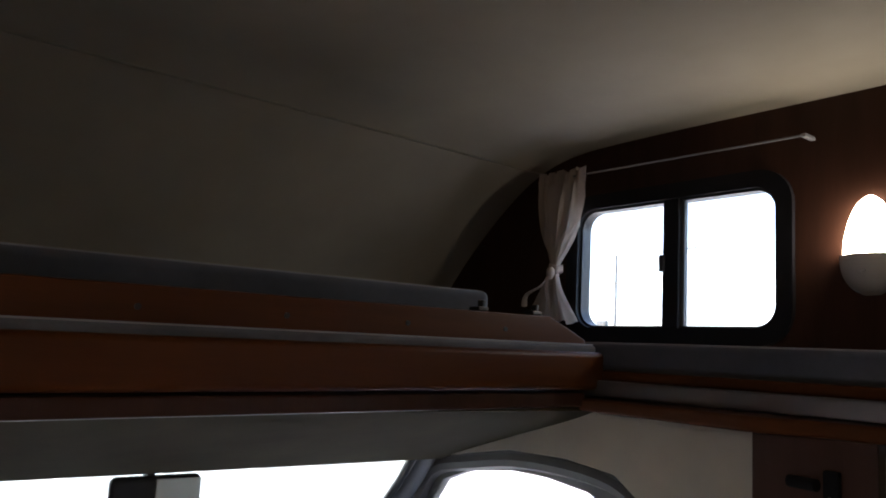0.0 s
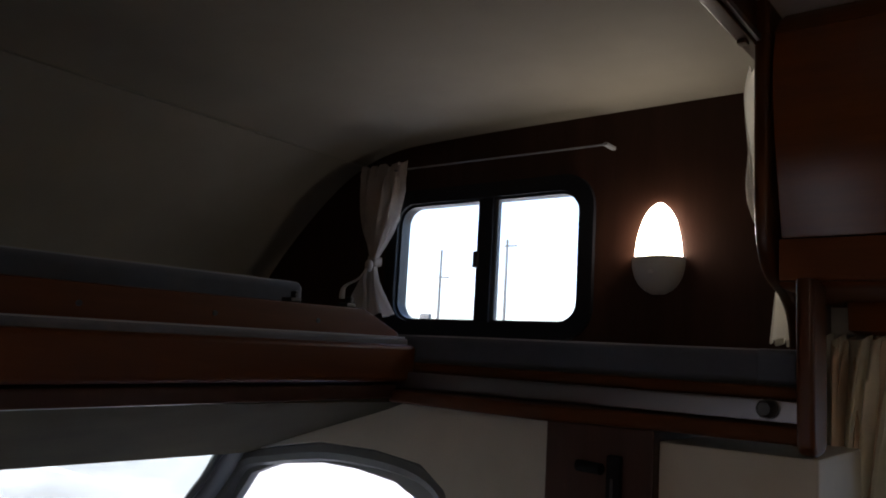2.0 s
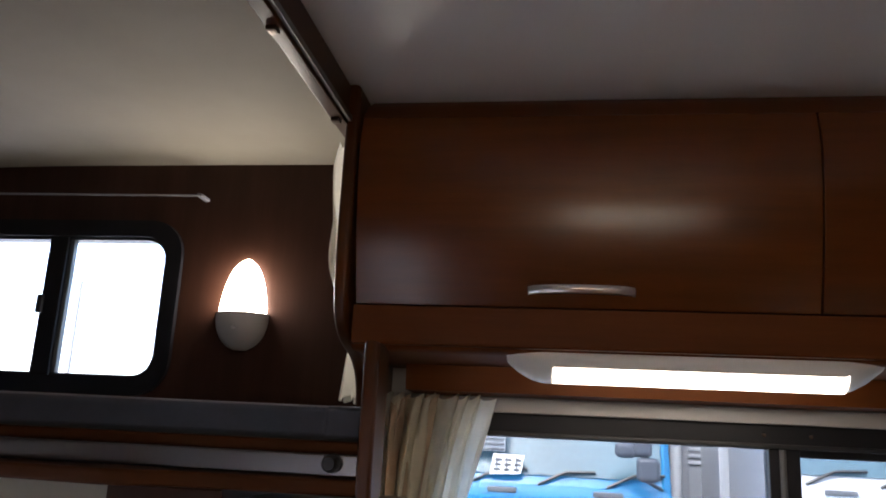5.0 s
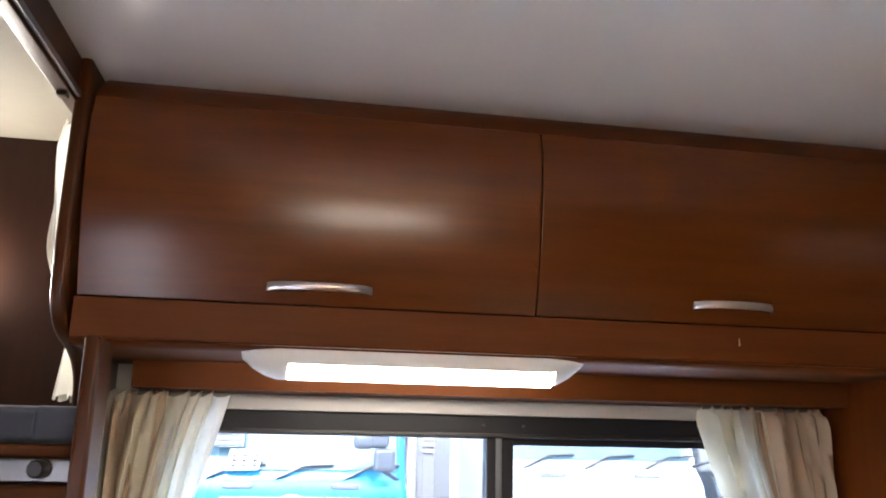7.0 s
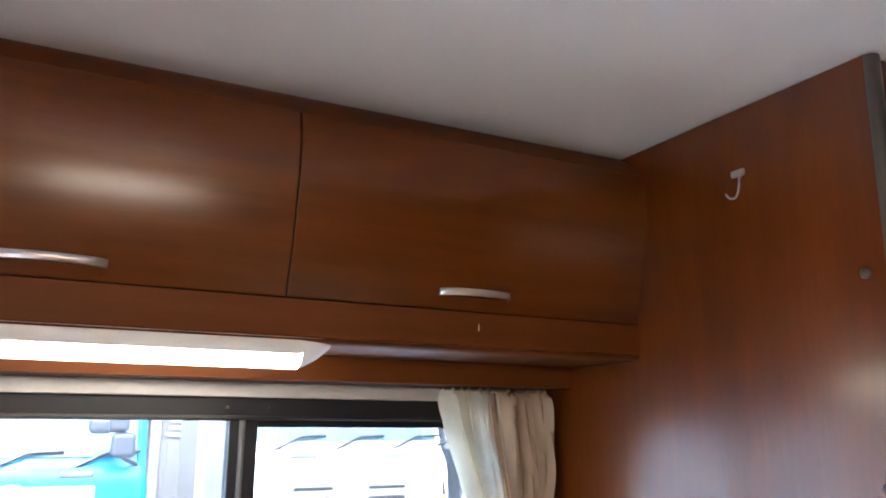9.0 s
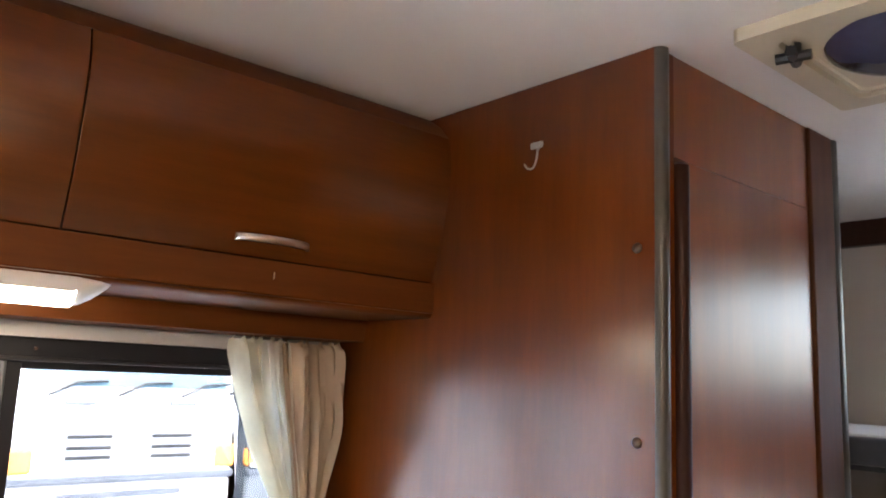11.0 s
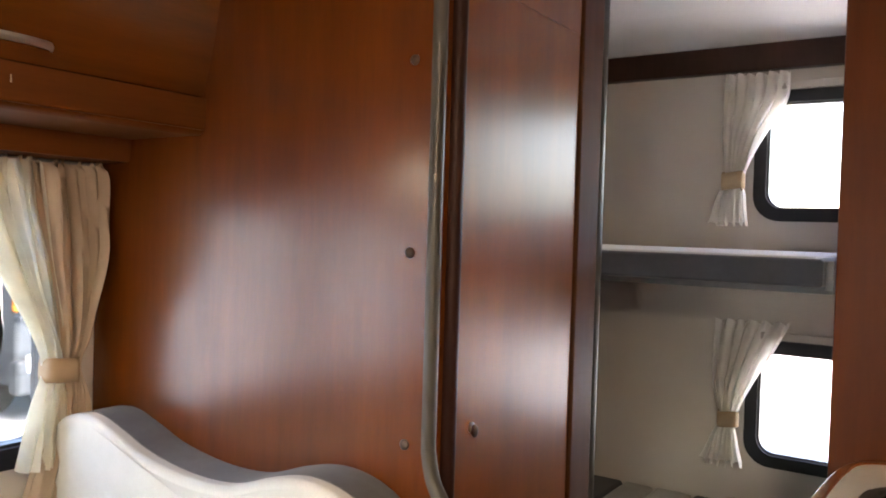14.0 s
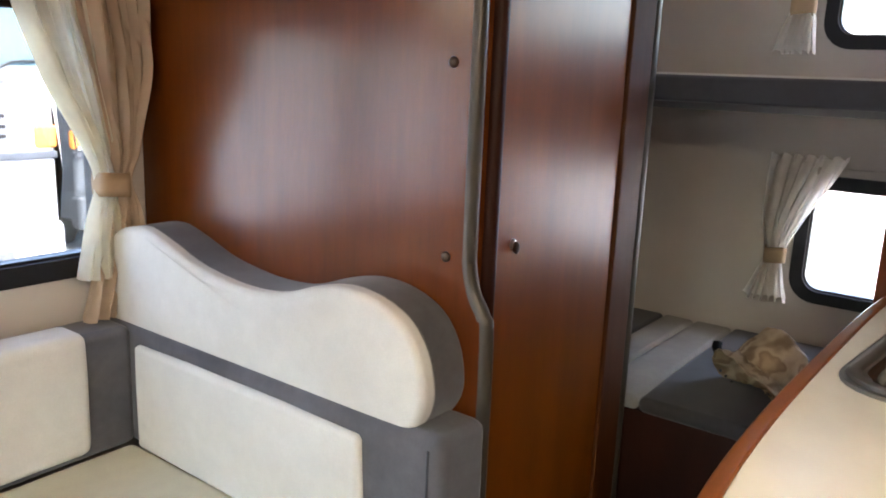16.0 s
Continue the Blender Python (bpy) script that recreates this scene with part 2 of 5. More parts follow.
nt_.links.new(r_.outputs["Color"], b_.inputs["Base Color"])
bump(nt_, b_, noise_tex(nt_, 60, (1, 1, 1), 4, 0.6), 0.35, 0.004)
outer_white = plain("outer_shell_white", (0.72, 0.72, 0.71), 0.4, vary=0.04)


# ---------------------------------------------------------------- building helpers
BASE = {}


def thing(name, place, label, category, group="", kind=""):
    ob = new(name)
    ob.location = place
    ob.empty_display_size = 0.05
    BASE[ob] = Vector(place)
    return tagged(ob, label, category, group, kind)


def finish(bm, name, material, smooth=None):
    bmesh.ops.recalc_face_normals(bm, faces=bm.faces)
    me = bpy.data.meshes.new(name)
    bm.to_mesh(me)
    bm.free()
    me.materials.append(material)
    if smooth is not None:
        me.shade_smooth()
        me.set_sharp_from_angle(angle=radians(smooth))
    return me


def even(ob, smooth):
    """Keeps wide flat faces flat where their bevelled rims are shaded smooth."""
    if smooth is not None:
        m = ob.modifiers.new("even_normals", "WEIGHTED_NORMAL")
        m.mode, m.weight, m.keep_sharp = "FACE_AREA", 50, True
    return ob


def part(name, bm, material, parent, label="", smooth=40):
    off = BASE[parent]
    bmesh.ops.translate(bm, verts=bm.verts, vec=-off)
    ob = even(new(name, finish(bm, name, material, smooth)), smooth)
    ob.parent = parent
    BASE[ob] = off
    return tagged(ob, label)


def single(name, bm, material, label, category, kind="", group="", smooth=40, place=None):
    """A thing of one mesh, with its origin at place."""
    p = Vector(place) if place else sum((v.co for v in bm.verts), Vector()) / len(bm.verts)
    bmesh.ops.translate(bm, verts=bm.verts, vec=-p)
    ob = even(new(name, finish(bm, name, material, smooth)), smooth)
    ob.location = p
    BASE[ob] = p
    return tagged(ob, label, category, group, kind)


def box(x0, x1, y0, y1, z0, z1, bevel=0.0, seg=2, bm=None):
    bm2 = bmesh.new()
    bmesh.ops.create_cube(bm2, size=1)
    for v in bm2.verts:
        v.co = Vector((x0 + (v.co.x + 0.5) * (x1 - x0), y0 + (v.co.y + 0.5) * (y1 - y0), z0 + (v.co.z + 0.5) * (z1 - z0)))
    if bevel:
        bmesh.ops.bevel(bm2, geom=bm2.edges[:] + bm2.verts[:], offset=bevel, segments=seg, profile=0.5, affect="EDGES")
    return joined(bm, bm2)


def joined(bm, bm2):
    if bm is None:
        return bm2
    me = bpy.data.meshes.new("tmp")
    bm2.to_mesh(me)
    bm2.free()
    bm.from_mesh(me)
    bpy.data.meshes.remove(me)
    return bm


def to_world(axis, a, b, d):
    """A profile point (a, b) at depth d along the axis of extrusion."""
    return {"x": (d, a, b), "y": (a, d, b), "z": (a, b, d)}[axis]


def prism(points, axis, d0, d1, bevel=0.0, seg=2, bm=None):
    bm2 = bmesh.new()
    low = [bm2.verts.new(to_world(axis, a, b, d0)) for a, b in points]
    high = [bm2.verts.new(to_world(axis, a, b, d1)) for a, b in points]
    n = len(points)
    bm2.faces.new(low)
    bm2.faces.new(high[::-1])
    for i in range(n):
        bm2.faces.new((low[i], high[i], high[(i + 1) % n], low[(i + 1) % n]))
    bmesh.ops.recalc_face_normals(bm2, faces=bm2.faces)
    if bevel:
        rims = [e for e in bm2.edges if (e.verts[0] in low) == (e.verts[1] in low)]
        bmesh.ops.bevel(bm2, geom=rims, offset=bevel, segments=seg, profile=0.5, affect="EDGES")
    return joined(bm, bm2)


def smooth_line(pts, steps=6, closed=False):
    """A Catmull-Rom line through the points."""
    out, n = [], len(pts)
    for i in range(n if closed else n - 1):
        p = [Vector(pts[(i + k) % n]) if closed else Vector(pts[min(max(i + k, 0), n - 1)]) for k in (-1, 0, 1, 2)]
        for s in range(steps):
            t = s / steps
            out.append(0.5 * (2 * p[1] + (p[2] - p[0]) * t + (2 * p[0] - 5 * p[1] + 4 * p[2] - p[3]) * t * t + (3 * p[1] - p[0] - 3 * p[2] + p[3]) * t ** 3))
    if not closed:
        out.append(Vector(pts[-1]))
    return out


def tube(points, radius, sides=10, bm=None, squash=(1, 1)):
    bm2 = bmesh.new()
    pts = [Vector(p) for p in points]
    rings = []
    up = Vector((0, 0, 1)) if abs((pts[-1] - pts[0]).normalized().z) < 0.9 else Vector((0, 1, 0))
    for i, p in enumerate(pts):
        d = (pts[min(i + 1, len(pts) - 1)] - pts[max(i - 1, 0)]).normalized()
        s = d.cross(up).normalized()
        u = s.cross(d)
        r = radius[i] if isinstance(radius, (list, tuple)) else radius
        rings.append([bm2.verts.new(p + s * math.cos(a) * r * squash[0] + u * math.sin(a) * r * squash[1]) for a in (2 * math.pi * k / sides for k in range(sides))])
    for a, b in zip(rings, rings[1:]):
        for k in range(sides):
            bm2.faces.new((a[k], a[(k + 1) % sides], b[(k + 1) % sides], b[k]))
    bm2.faces.new(rings[0][::-1])
    bm2.faces.new(rings[-1])
    return joined(bm, bm2)


def rounded(h0, h1, z0, z1, r, seg=6):
    pts = []
    for cx, cz, a0 in ((h1 - r, z1 - r, 0), (h0 + r, z1 - r, 90), (h0 + r, z0 + r, 180), (h1 - r, z0 + r, 270)):
        for k in range(seg + 1):
            a = radians(a0 + 90 * k / seg)
            pts.append((cx + r * math.cos(a), cz + r * math.sin(a)))
    return pts


def ring(outer, inner, axis, d0, d1, bm=None):
    """A frame between two outlines with as many points each."""
    bm2 = bmesh.new()
    o = [[bm2.verts.new(to_world(axis, a, b, d)) for a, b in outer] for d in (d0, d1)]
    i = [[bm2.verts.new(to_world(axis, a, b, d)) for a, b in inner] for d in (d0, d1)]
    n = len(outer)
    for k in range(n):
        j = (k + 1) % n
        bm2.faces.new((o[0][k], o[0][j], i[0][j], i[0][k]))
        bm2.faces.new((o[1][k], i[1][k], i[1][j], o[1][j]))
        bm2.faces.new((o[0][k], o[1][k], o[1][j], o[0][j]))
        bm2.faces.new((i[0][k], i[0][j], i[1][j], i[1][k]))
    return joined(bm, bm2)


def wall_slab(axis, d0, d1, h0, h1, z0, z1, holes):
    """A wall between depths d0 and d1 with openings (h0, h1, z0, z1) through it."""
    hs = sorted({h0, h1, *[v for q in holes for v in q[:2]]})
    zs = sorted({z0, z1, *[v for q in holes for v in q[2:]]})
    bm = bmesh.new()
    for a, b in zip(hs, hs[1:]):
        for c, d in zip(zs, zs[1:]):
            if any(q[0] <= a and b <= q[1] and q[2] <= c and d <= q[3] for q in holes):
                continue
            quad = [(a, c), (b, c), (b, d), (a, d)]
            prism(quad, axis, d0, d1, bm=bm)
    bmesh.ops.remove_doubles(bm, verts=bm.verts, dist=1e-5)
    bm.verts.index_update()
    seen = {}
    for f in bm.faces:
        seen.setdefault(tuple(sorted(v.index for v in f.verts)), []).append(f)
    bmesh.ops.delete(bm, geom=[f for fs in seen.values() if len(fs) > 1 for f in fs], context="FACES_ONLY")
    return bm


def window(name, axis, d0, d1, h0, h1, z0, z1, bars, label, rim=0.035, radius=0.05, bar=0.022, glass=None):
    """A window with a black rounded frame, upright bars at the given places and a pane in each cell. d0 is the room side."""
    mid = ((h0 + h1) / 2, (z0 + z1) / 2)
    win = thing(name, to_world(axis, mid[0], mid[1], d0), label, "window", kind="structure")
    inner = rounded(h0, h1, z0, z1, radius, 8)
    outer = rounded(h0 - rim, h1 + rim, z0 - rim, z1 + rim, radius + rim * 0.7, 8)
    fr = part("window_frame", ring(outer, inner, axis, d0, d1), black_frame, win)
    lip_in = rounded(h0 + 0.006, h1 - 0.006, z0 + 0.006, z1 - 0.006, radius - 0.006, 8)
    s = 1 if d1 > d0 else -1
    part("gasket", ring(inner, lip_in, axis, d0 + s * 0.012, d1 - s * 0.002), black_plastic, win)
    edges = [h0, *bars, h1]
    for b in bars:
        part("mullion", prism([(b - bar, z0), (b + bar, z0), (b + bar, z1), (b - bar, z1)], axis, d0 + s * 0.006, d1 - s * 0.003, 0.003), black_frame, win)
    for i, (a, b) in enumerate(zip(edges, edges[1:])):
        lo, hi = min(a, b), max(a, b)
        dd = d0 + s * (0.020 + 0.008 * i)
        part("pane", prism([(lo + 0.002, z0 + 0.002), (hi - 0.002, z0 + 0.002), (hi - 0.002, z1 - 0.002), (lo + 0.002, z1 - 0.002)], axis, dd, dd + s * 0.004), glass or pane_glass, win)
    return win


def curtain_sheet(rows, axis, plane, pleats, seed=0, ncols=10, nrows=34):
    """A pleated sheet through rows of (z, from, to, depth of the folds)."""
    rnd = random.Random(seed)
    cols = pleats * ncols
    ph = [rnd.uniform(-0.85, 0.85) for _ in range(pleats + 1)]
    am = [rnd.uniform(0.6, 1.25) for _ in range(pleats + 1)]
    line = smooth_line([Vector((z, a, b)) for z, a, b, _ in rows], 12)
    deep = smooth_line([Vector((d, 0, 0)) for *_, d in rows], 12)
    bm = bmesh.new()
    grid = []
    for r in range(nrows + 1):
        k = r / nrows * (len(line) - 1)
        i = min(int(k), len(line) - 2)
        f = k - i
        z, a, b = line[i].lerp(line[i + 1], f)
        d = deep[i].lerp(deep[i + 1], f).x
        row = []
        for c in range(cols + 1):
            u = c / cols
            q = u * pleats
            p = min(int(q), pleats - 1)
            w = 2 * math.pi * q + 2.2 * (ph[p] * (1 - (q - p)) + ph[p + 1] * (q - p))
            w += 1.3 * noise.noise((q * 0.7, z * 4.5, seed + 3.3))
            amp = am[p] * (1 - (q - p)) + am[p + 1] * (q - p)
            fold = (math.sin(w) + 0.38 * math.sin(2 * w + 1.1 + p) + 0.15 * math.sin(5 * w + p)) * amp
            if r < 3:
                fold = fold * (0.45 + 0.18 * r) + 0.30 * math.sin(3 * w + p)
            h = a + (b - a) * u + math.cos(w) * d * 0.35
            h += 0.008 * noise.noise((u * 5, z * 6, seed))
            zz = z + 0.006 * math.sin(w * 1.0 + 1) * (1 if r in (0, nrows) else 0)
            row.append(bm.verts.new(to_world(axis, h, zz, plane + fold * d + 0.015 * noise.noise((u * 4, z * 5, seed + 7)))))
        grid.append(row)
    for r in range(nrows):
        for c in range(cols):
            bm.faces.new((grid[r][c], grid[r][c + 1], grid[r + 1][c + 1], grid[r + 1][c]))
    return bm


def thicken(ob, amount=0.0015):
    m = ob.modifiers.new("thickness", "SOLIDIFY")
    m.thickness = amount
    return ob


def band(axis, plane, h0, h1, z0, z1, depth):
    """A flat band wrapped round a bundle."""
    bm = bmesh.new()
    n, rows = 24, []
    for z, swell in ((z0, 0.97), ((z0 * 2 + z1) / 3, 1.0), ((z0 + z1 * 2) / 3, 1.0), (z1, 0.97)):
        rows.append([])
        for k in range(n):
            a = 2 * math.pi * k / n
            c, s = math.cos(a), math.sin(a)
            e = 0.55
            hx = math.copysign(abs(c) ** e, c) * (h1 - h0) / 2 * swell
            dy = math.copysign(abs(s) ** e, s) * depth * swell
            rows[-1].append(bm.verts.new(to_world(axis, (h0 + h1) / 2 + hx, z + 0.003 * math.sin(a * 2), plane + dy)))
    for a, b in zip(rows, rows[1:]):
        for k in range(n):
            bm.faces.new((a[k], a[(k + 1) % n], b[(k + 1) % n], b[k]))
    return bm


def ellipsoid(c, r, bm=None, u=20, v=12):
    bm2 = bmesh.new()
    bmesh.ops.create_uvsphere(bm2, u_segments=u, v_segments=v, radius=1)
    for w in bm2.verts:
        w.co = Vector((c[0] + w.co.x * r[0], c[1] + w.co.y * r[1], c[2] + w.co.z * r[2]))
    return joined(bm, bm2)


def pillow(x0, x1, y0, y1, z0, z1, bevel, swell=0.006, seed=0):
    """An upholstered block: rounded, faintly swollen and uneven."""
    bm = box(x0, x1, y0, y1, z0, z1, bevel, 4)
    bmesh.ops.subdivide_edges(bm, edges=[e for e in bm.edges if e.calc_length() > 0.12], cuts=6, use_grid_fill=True)
    c = Vector(((x0 + x1) / 2, (y0 + y1) / 2, (z0 + z1) / 2))
    h = Vector(((x1 - x0) / 2, (y1 - y0) / 2, (z1 - z0) / 2))
    for v in bm.verts:
        q = [(v.co[i] - c[i]) / h[i] for i in range(3)]
        k = noise.noise((v.co.x * 7, v.co.y * 7, v.co.z * 7 + seed))
        for i in range(3):
            room = 1.0
            for j in range(3):
                if j != i:
                    room *= max(0.0, 1 - q[j] * q[j])
            if abs(q[i]) > 0.9:
                v.co[i] += math.copysign(swell * room * (1 + 0.8 * k), q[i])
    return bm

# ---------------------------------------------------------------- the shell
WALL_Y, LEFT_Y, REAR_X, CEIL = 1.78, -0.15, 2.47, 1.97

FRONT_WIN = (-1.396, -0.854, 1.499, 1.811)
SIDE_WIN = (-0.266, 0.951, 0.919, 1.436)
single("wall_east", wall_slab("y", WALL_Y, WALL_Y + 0.035, -0.385, REAR_X + 0.03, -0.05, CEIL + 0.02, [SIDE_WIN]), wall_grey,
       "pale grey vinyl side wall of the camper", "wall", "structure", smooth=None)
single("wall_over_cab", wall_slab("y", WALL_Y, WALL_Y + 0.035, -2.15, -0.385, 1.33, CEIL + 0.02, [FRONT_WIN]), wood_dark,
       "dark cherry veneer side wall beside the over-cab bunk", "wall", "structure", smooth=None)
REAR_UP, REAR_LOW = (0.024, 0.711, 1.459, 1.776), (0.024, 0.711, 0.751, 1.061)
single("wall_rear", wall_slab("x", REAR_X, REAR_X + 0.03, LEFT_Y - 0.03, WALL_Y, -0.05, CEIL + 0.02, [REAR_UP, REAR_LOW]), wall_grey,
       "pale grey vinyl rear wall behind the bunks", "wall", "structure", smooth=None)
# opening in an unseen wall, sized for the sheen on the cabinet doors
ENTRY = (-0.71, -0.57, 0.10, 1.34)
# never in view: dark cherry is added to cut the light it bounces
single("wall_west", wall_slab("y", LEFT_Y - 0.035, LEFT_Y, -2.15, REAR_X, -0.05, CEIL + 0.02, [ENTRY]), wood_matt,
       "unseen side wall, cherry-coloured to cut bounce, with the entry opening", "wall", "structure", smooth=None)
single("wall_west_skin", wall_slab("y", LEFT_Y - 0.050, LEFT_Y - 0.036, -2.15, REAR_X + 0.03, -0.05, CEIL + 0.02, [ENTRY]), outer_white,
       "white outer skin of the camper's side wall", "wall", "structure", smooth=None)
single("floor", box(-1.15, REAR_X + 0.03, LEFT_Y - 0.035, WALL_Y + 0.035, -0.02, 0.05), floor_mat, "brown vinyl floor of the camper", "floor", "structure", smooth=None)
single("ceiling", box(-0.40, REAR_X + 0.03, LEFT_Y - 0.035, WALL_Y + 0.035, CEIL, CEIL + 0.03), ceiling_white, "off-white vinyl ceiling panel", "ceiling", "structure", smooth=None)
# the lining over the bunk bends down at the nose
nose = smooth_line([(-0.405, CEIL), (-0.8, CEIL), (-1.2, 1.968), (-1.42, 1.957), (-1.56, 1.915), (-1.68, 1.838), (-1.80, 1.735), (-1.90, 1.63), (-2.00, 1.50), (-2.07, 1.38), (-2.10, 1.28)], 4)
nose = [(p.x, p.y) for p in nose]
lining = nose + [(x - 0.02, z + 0.03) for x, z in nose[::-1]]
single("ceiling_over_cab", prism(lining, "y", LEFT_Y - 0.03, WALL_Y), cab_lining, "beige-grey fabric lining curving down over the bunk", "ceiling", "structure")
single("trim", tube([(-1.53, LEFT_Y, 1.924), (-1.53, 0.8, 1.924), (-1.53, WALL_Y, 1.924)], 0.0035, 6, squash=(2.4, 0.25)), seam_tape, "narrow lining seam over the bunk", "trim", "structure")

win = window("window_1", "y", WALL_Y - 0.012, WALL_Y + 0.035, -1.39, -0.86, 1.505, 1.805, [-1.115], "sliding bunk window with black rounded frame", 0.036, 0.05)
part("sash_edge", prism([(-1.093, 1.508), (-1.083, 1.508), (-1.083, 1.802), (-1.093, 1.802)], "y", WALL_Y + 0.002, WALL_Y + 0.016, 0.002), grey_plastic, win)
part("latch", box(-1.142, -1.128, WALL_Y - 0.014, WALL_Y - 0.004, 1.635, 1.675, 0.003), black_plastic, win, "black sash latch")
win = window("window_2", "y", WALL_Y - 0.014, WALL_Y + 0.035, -0.26, 0.945, 0.925, 1.430, [0.370], "wide sliding dinette window in black frame", 0.042, 0.035, bar=0.027, glass=smoked_glass)
part("sash_rail", prism([(0.397, 1.412), (0.94, 1.412), (0.94, 1.429), (0.397, 1.429)], "y", WALL_Y + 0.001, WALL_Y + 0.014, 0.003), black_frame, win)
part("sash_pull", tube([(0.366, WALL_Y - 0.010, 0.93), (0.366, WALL_Y - 0.010, 1.2), (0.366, WALL_Y - 0.010, 1.425)], 0.006, 8), grey_plastic, win, "grey sash pull strip")
part("track", box(-0.27, 0.955, WALL_Y - 0.020, WALL_Y - 0.013, 1.426, 1.434, 0.002), black_plastic, win)
for sx in (0.335, 0.415):
    part("screw", ellipsoid((sx, WALL_Y - 0.0145, 1.449), (0.0035, 0.002, 0.0035), u=10, v=6), bronze_cap, win)
window("window_3", "x", REAR_X - 0.012, REAR_X + 0.03, 0.03, 0.705, 1.465, 1.77, [], "upper rear bunk window with black rounded frame", 0.034, 0.05, glass=rear_glass)
window("window_4", "x", REAR_X - 0.012, REAR_X + 0.03, 0.03, 0.705, 0.757, 1.055, [], "lower rear bunk window with black rounded frame", 0.034, 0.05, glass=rear_glass)

# ---------------------------------------------------------------- cab opening, headliner and screen
side = [(-1.36, 1.325), (-0.705, 1.325), (-0.705, 0.3), (-0.89, 0.3), (-0.89, 0.98), (-0.905, 1.10), (-0.94, 1.175), (-1.0, 1.215), (-1.12, 1.228), (-1.28, 1.226), (-1.44, 1.198), (-1.54, 1.175), (-1.50, 1.20)]
single("cab_side_panel", prism(side, "y", 1.44, 1.47, 0.003), cab_vinyl, "beige-grey vinyl panel beside the cab door", "panel", "structure")
single("bulkhead_panel", box(-0.52, -0.296, 1.418, 1.775, 0.3, 1.312, 0.004), cab_vinyl, "beige-grey vinyl panel behind the cab seat", "panel", "structure")
head = smooth_line([(-1.04, 1.328), (-1.12, 1.30), (-1.30, 1.245), (-1.52, 1.175)], 5)
head = [(p.x, p.y) for p in head]
single("headliner", prism(head + [(x - 0.02, z + 0.03) for x, z in head[::-1]], "y", LEFT_Y, 1.46, 0.0), shaded_header_vinyl, "beige-grey vinyl header above the windscreen", "panel", "structure")
glass_line = [(-1.545, 1.19), (-2.25, 0.45), (-2.256, 0.455), (-1.551, 1.195)]
cabf = thing("cab_front", (-1.9, 0.8, 0.3), "vehicle cab front with windscreen and pillars", "cab", kind="structure")
part("windscreen", prism(glass_line, "y", LEFT_Y, 1.40), screen_pane, cabf)
part("pillar", tube([(-1.52, 1.42, 1.215), (-1.62, 1.44, 1.10), (-1.92, 1.46, 0.80), (-2.27, 1.47, 0.42)], 0.036, 10, squash=(1.0, 0.7)), grey_plastic, cabf, "dark grey windscreen pillar")
part("screen_edge", tube([(-1.52, 1.388, 1.20), (-1.60, 1.395, 1.11), (-2.25, 1.40, 0.44)], 0.010, 8), black_plastic, cabf)
arch = smooth_line([(-1.70, 0.90), (-1.60, 1.09), (-1.545, 1.153), (-1.44, 1.178), (-1.28, 1.204), (-1.12, 1.206), (-1.01, 1.190), (-0.95, 1.15), (-0.922, 1.08), (-0.91, 0.95), (-0.905, 0.8)], 5)
part("door_seal", tube([(p.x, 1.472, p.y) for p in arch], 0.020, 8), grey_plastic, cabf, "dark grey door frame seal")
part("door_trim", prism([(p.x, p.y) for p in arch] + [(-0.96, 0.8), (-0.968, 0.95), (-0.985, 1.08), (-1.02, 1.135), (-1.09, 1.166), (-1.20, 1.178), (-1.30, 1.178), (-1.44, 1.158), (-1.53, 1.125), (-1.58, 1.06), (-1.66, 0.90)], "y", 1.475, 1.50, 0.004), grey_plastic, cabf, "dark grey upper door trim")
part("door_glass", prism([(-1.70, 0.5), (-0.90, 0.5), (-0.92, 1.08), (-1.02, 1.185), (-1.25, 1.195), (-1.44, 1.175), (-1.55, 1.13), (-1.70, 0.90)], "y", 1.505, 1.51), pane_glass, cabf)
mir = thing("rear_view_mirror", (-1.56, 0.80, 1.14), "black interior rear-view mirror on the windscreen", "mirror")
part("housing", box(-1.575, -1.548, 0.715, 0.885, 1.09, 1.165, 0.012, 3), black_plastic, mir)
# non-reflecting pale colour stands in for what the mirror reflects
part("mirror_glass", box(-1.547, -1.543, 0.795, 0.880, 1.096, 1.160, 0.001), plain("mirror_glass", (0.62, 0.70, 0.67), 0.3, 0.0, vary=0.03), mir, "mirror face with its pale grey-green reflection painted on")
part("stalk", tube([(-1.565, 0.79, 1.16), (-1.60, 0.79, 1.175)], 0.010, 8), black_plastic, mir)
single("cab_floor", box(-2.3, -1.1, LEFT_Y, 1.5, 0.0, 0.05), black_plastic, "black rubber cab floor", "floor", "structure", smooth=None)
dash = smooth_line([(-1.75, 0.10), (-1.72, 0.40), (-1.80, 0.55), (-2.0, 0.60), (-2.18, 0.52), (-2.24, 0.40), (-2.25, 0.1)], 4)
single("dashboard", prism([(p.x, p.y) for p in dash], "y", LEFT_Y, 1.44, 0.01), grey_plastic, "dark grey plastic dashboard under the windscreen", "dashboard")
single("cab_nose", box(-2.28, -2.25, LEFT_Y, 1.5, -0.1, 0.46), outer_white, "white cab nose panel", "wall", "structure", smooth=None)

# ---------------------------------------------------------------- over-cab bunk
TILT = 0.018


def lean(bm):
    """The pull-out bunk sags a little towards the west side."""
    for v in bm.verts:
        v.co.z += (v.co.y - 1.2) * TILT
    return bm


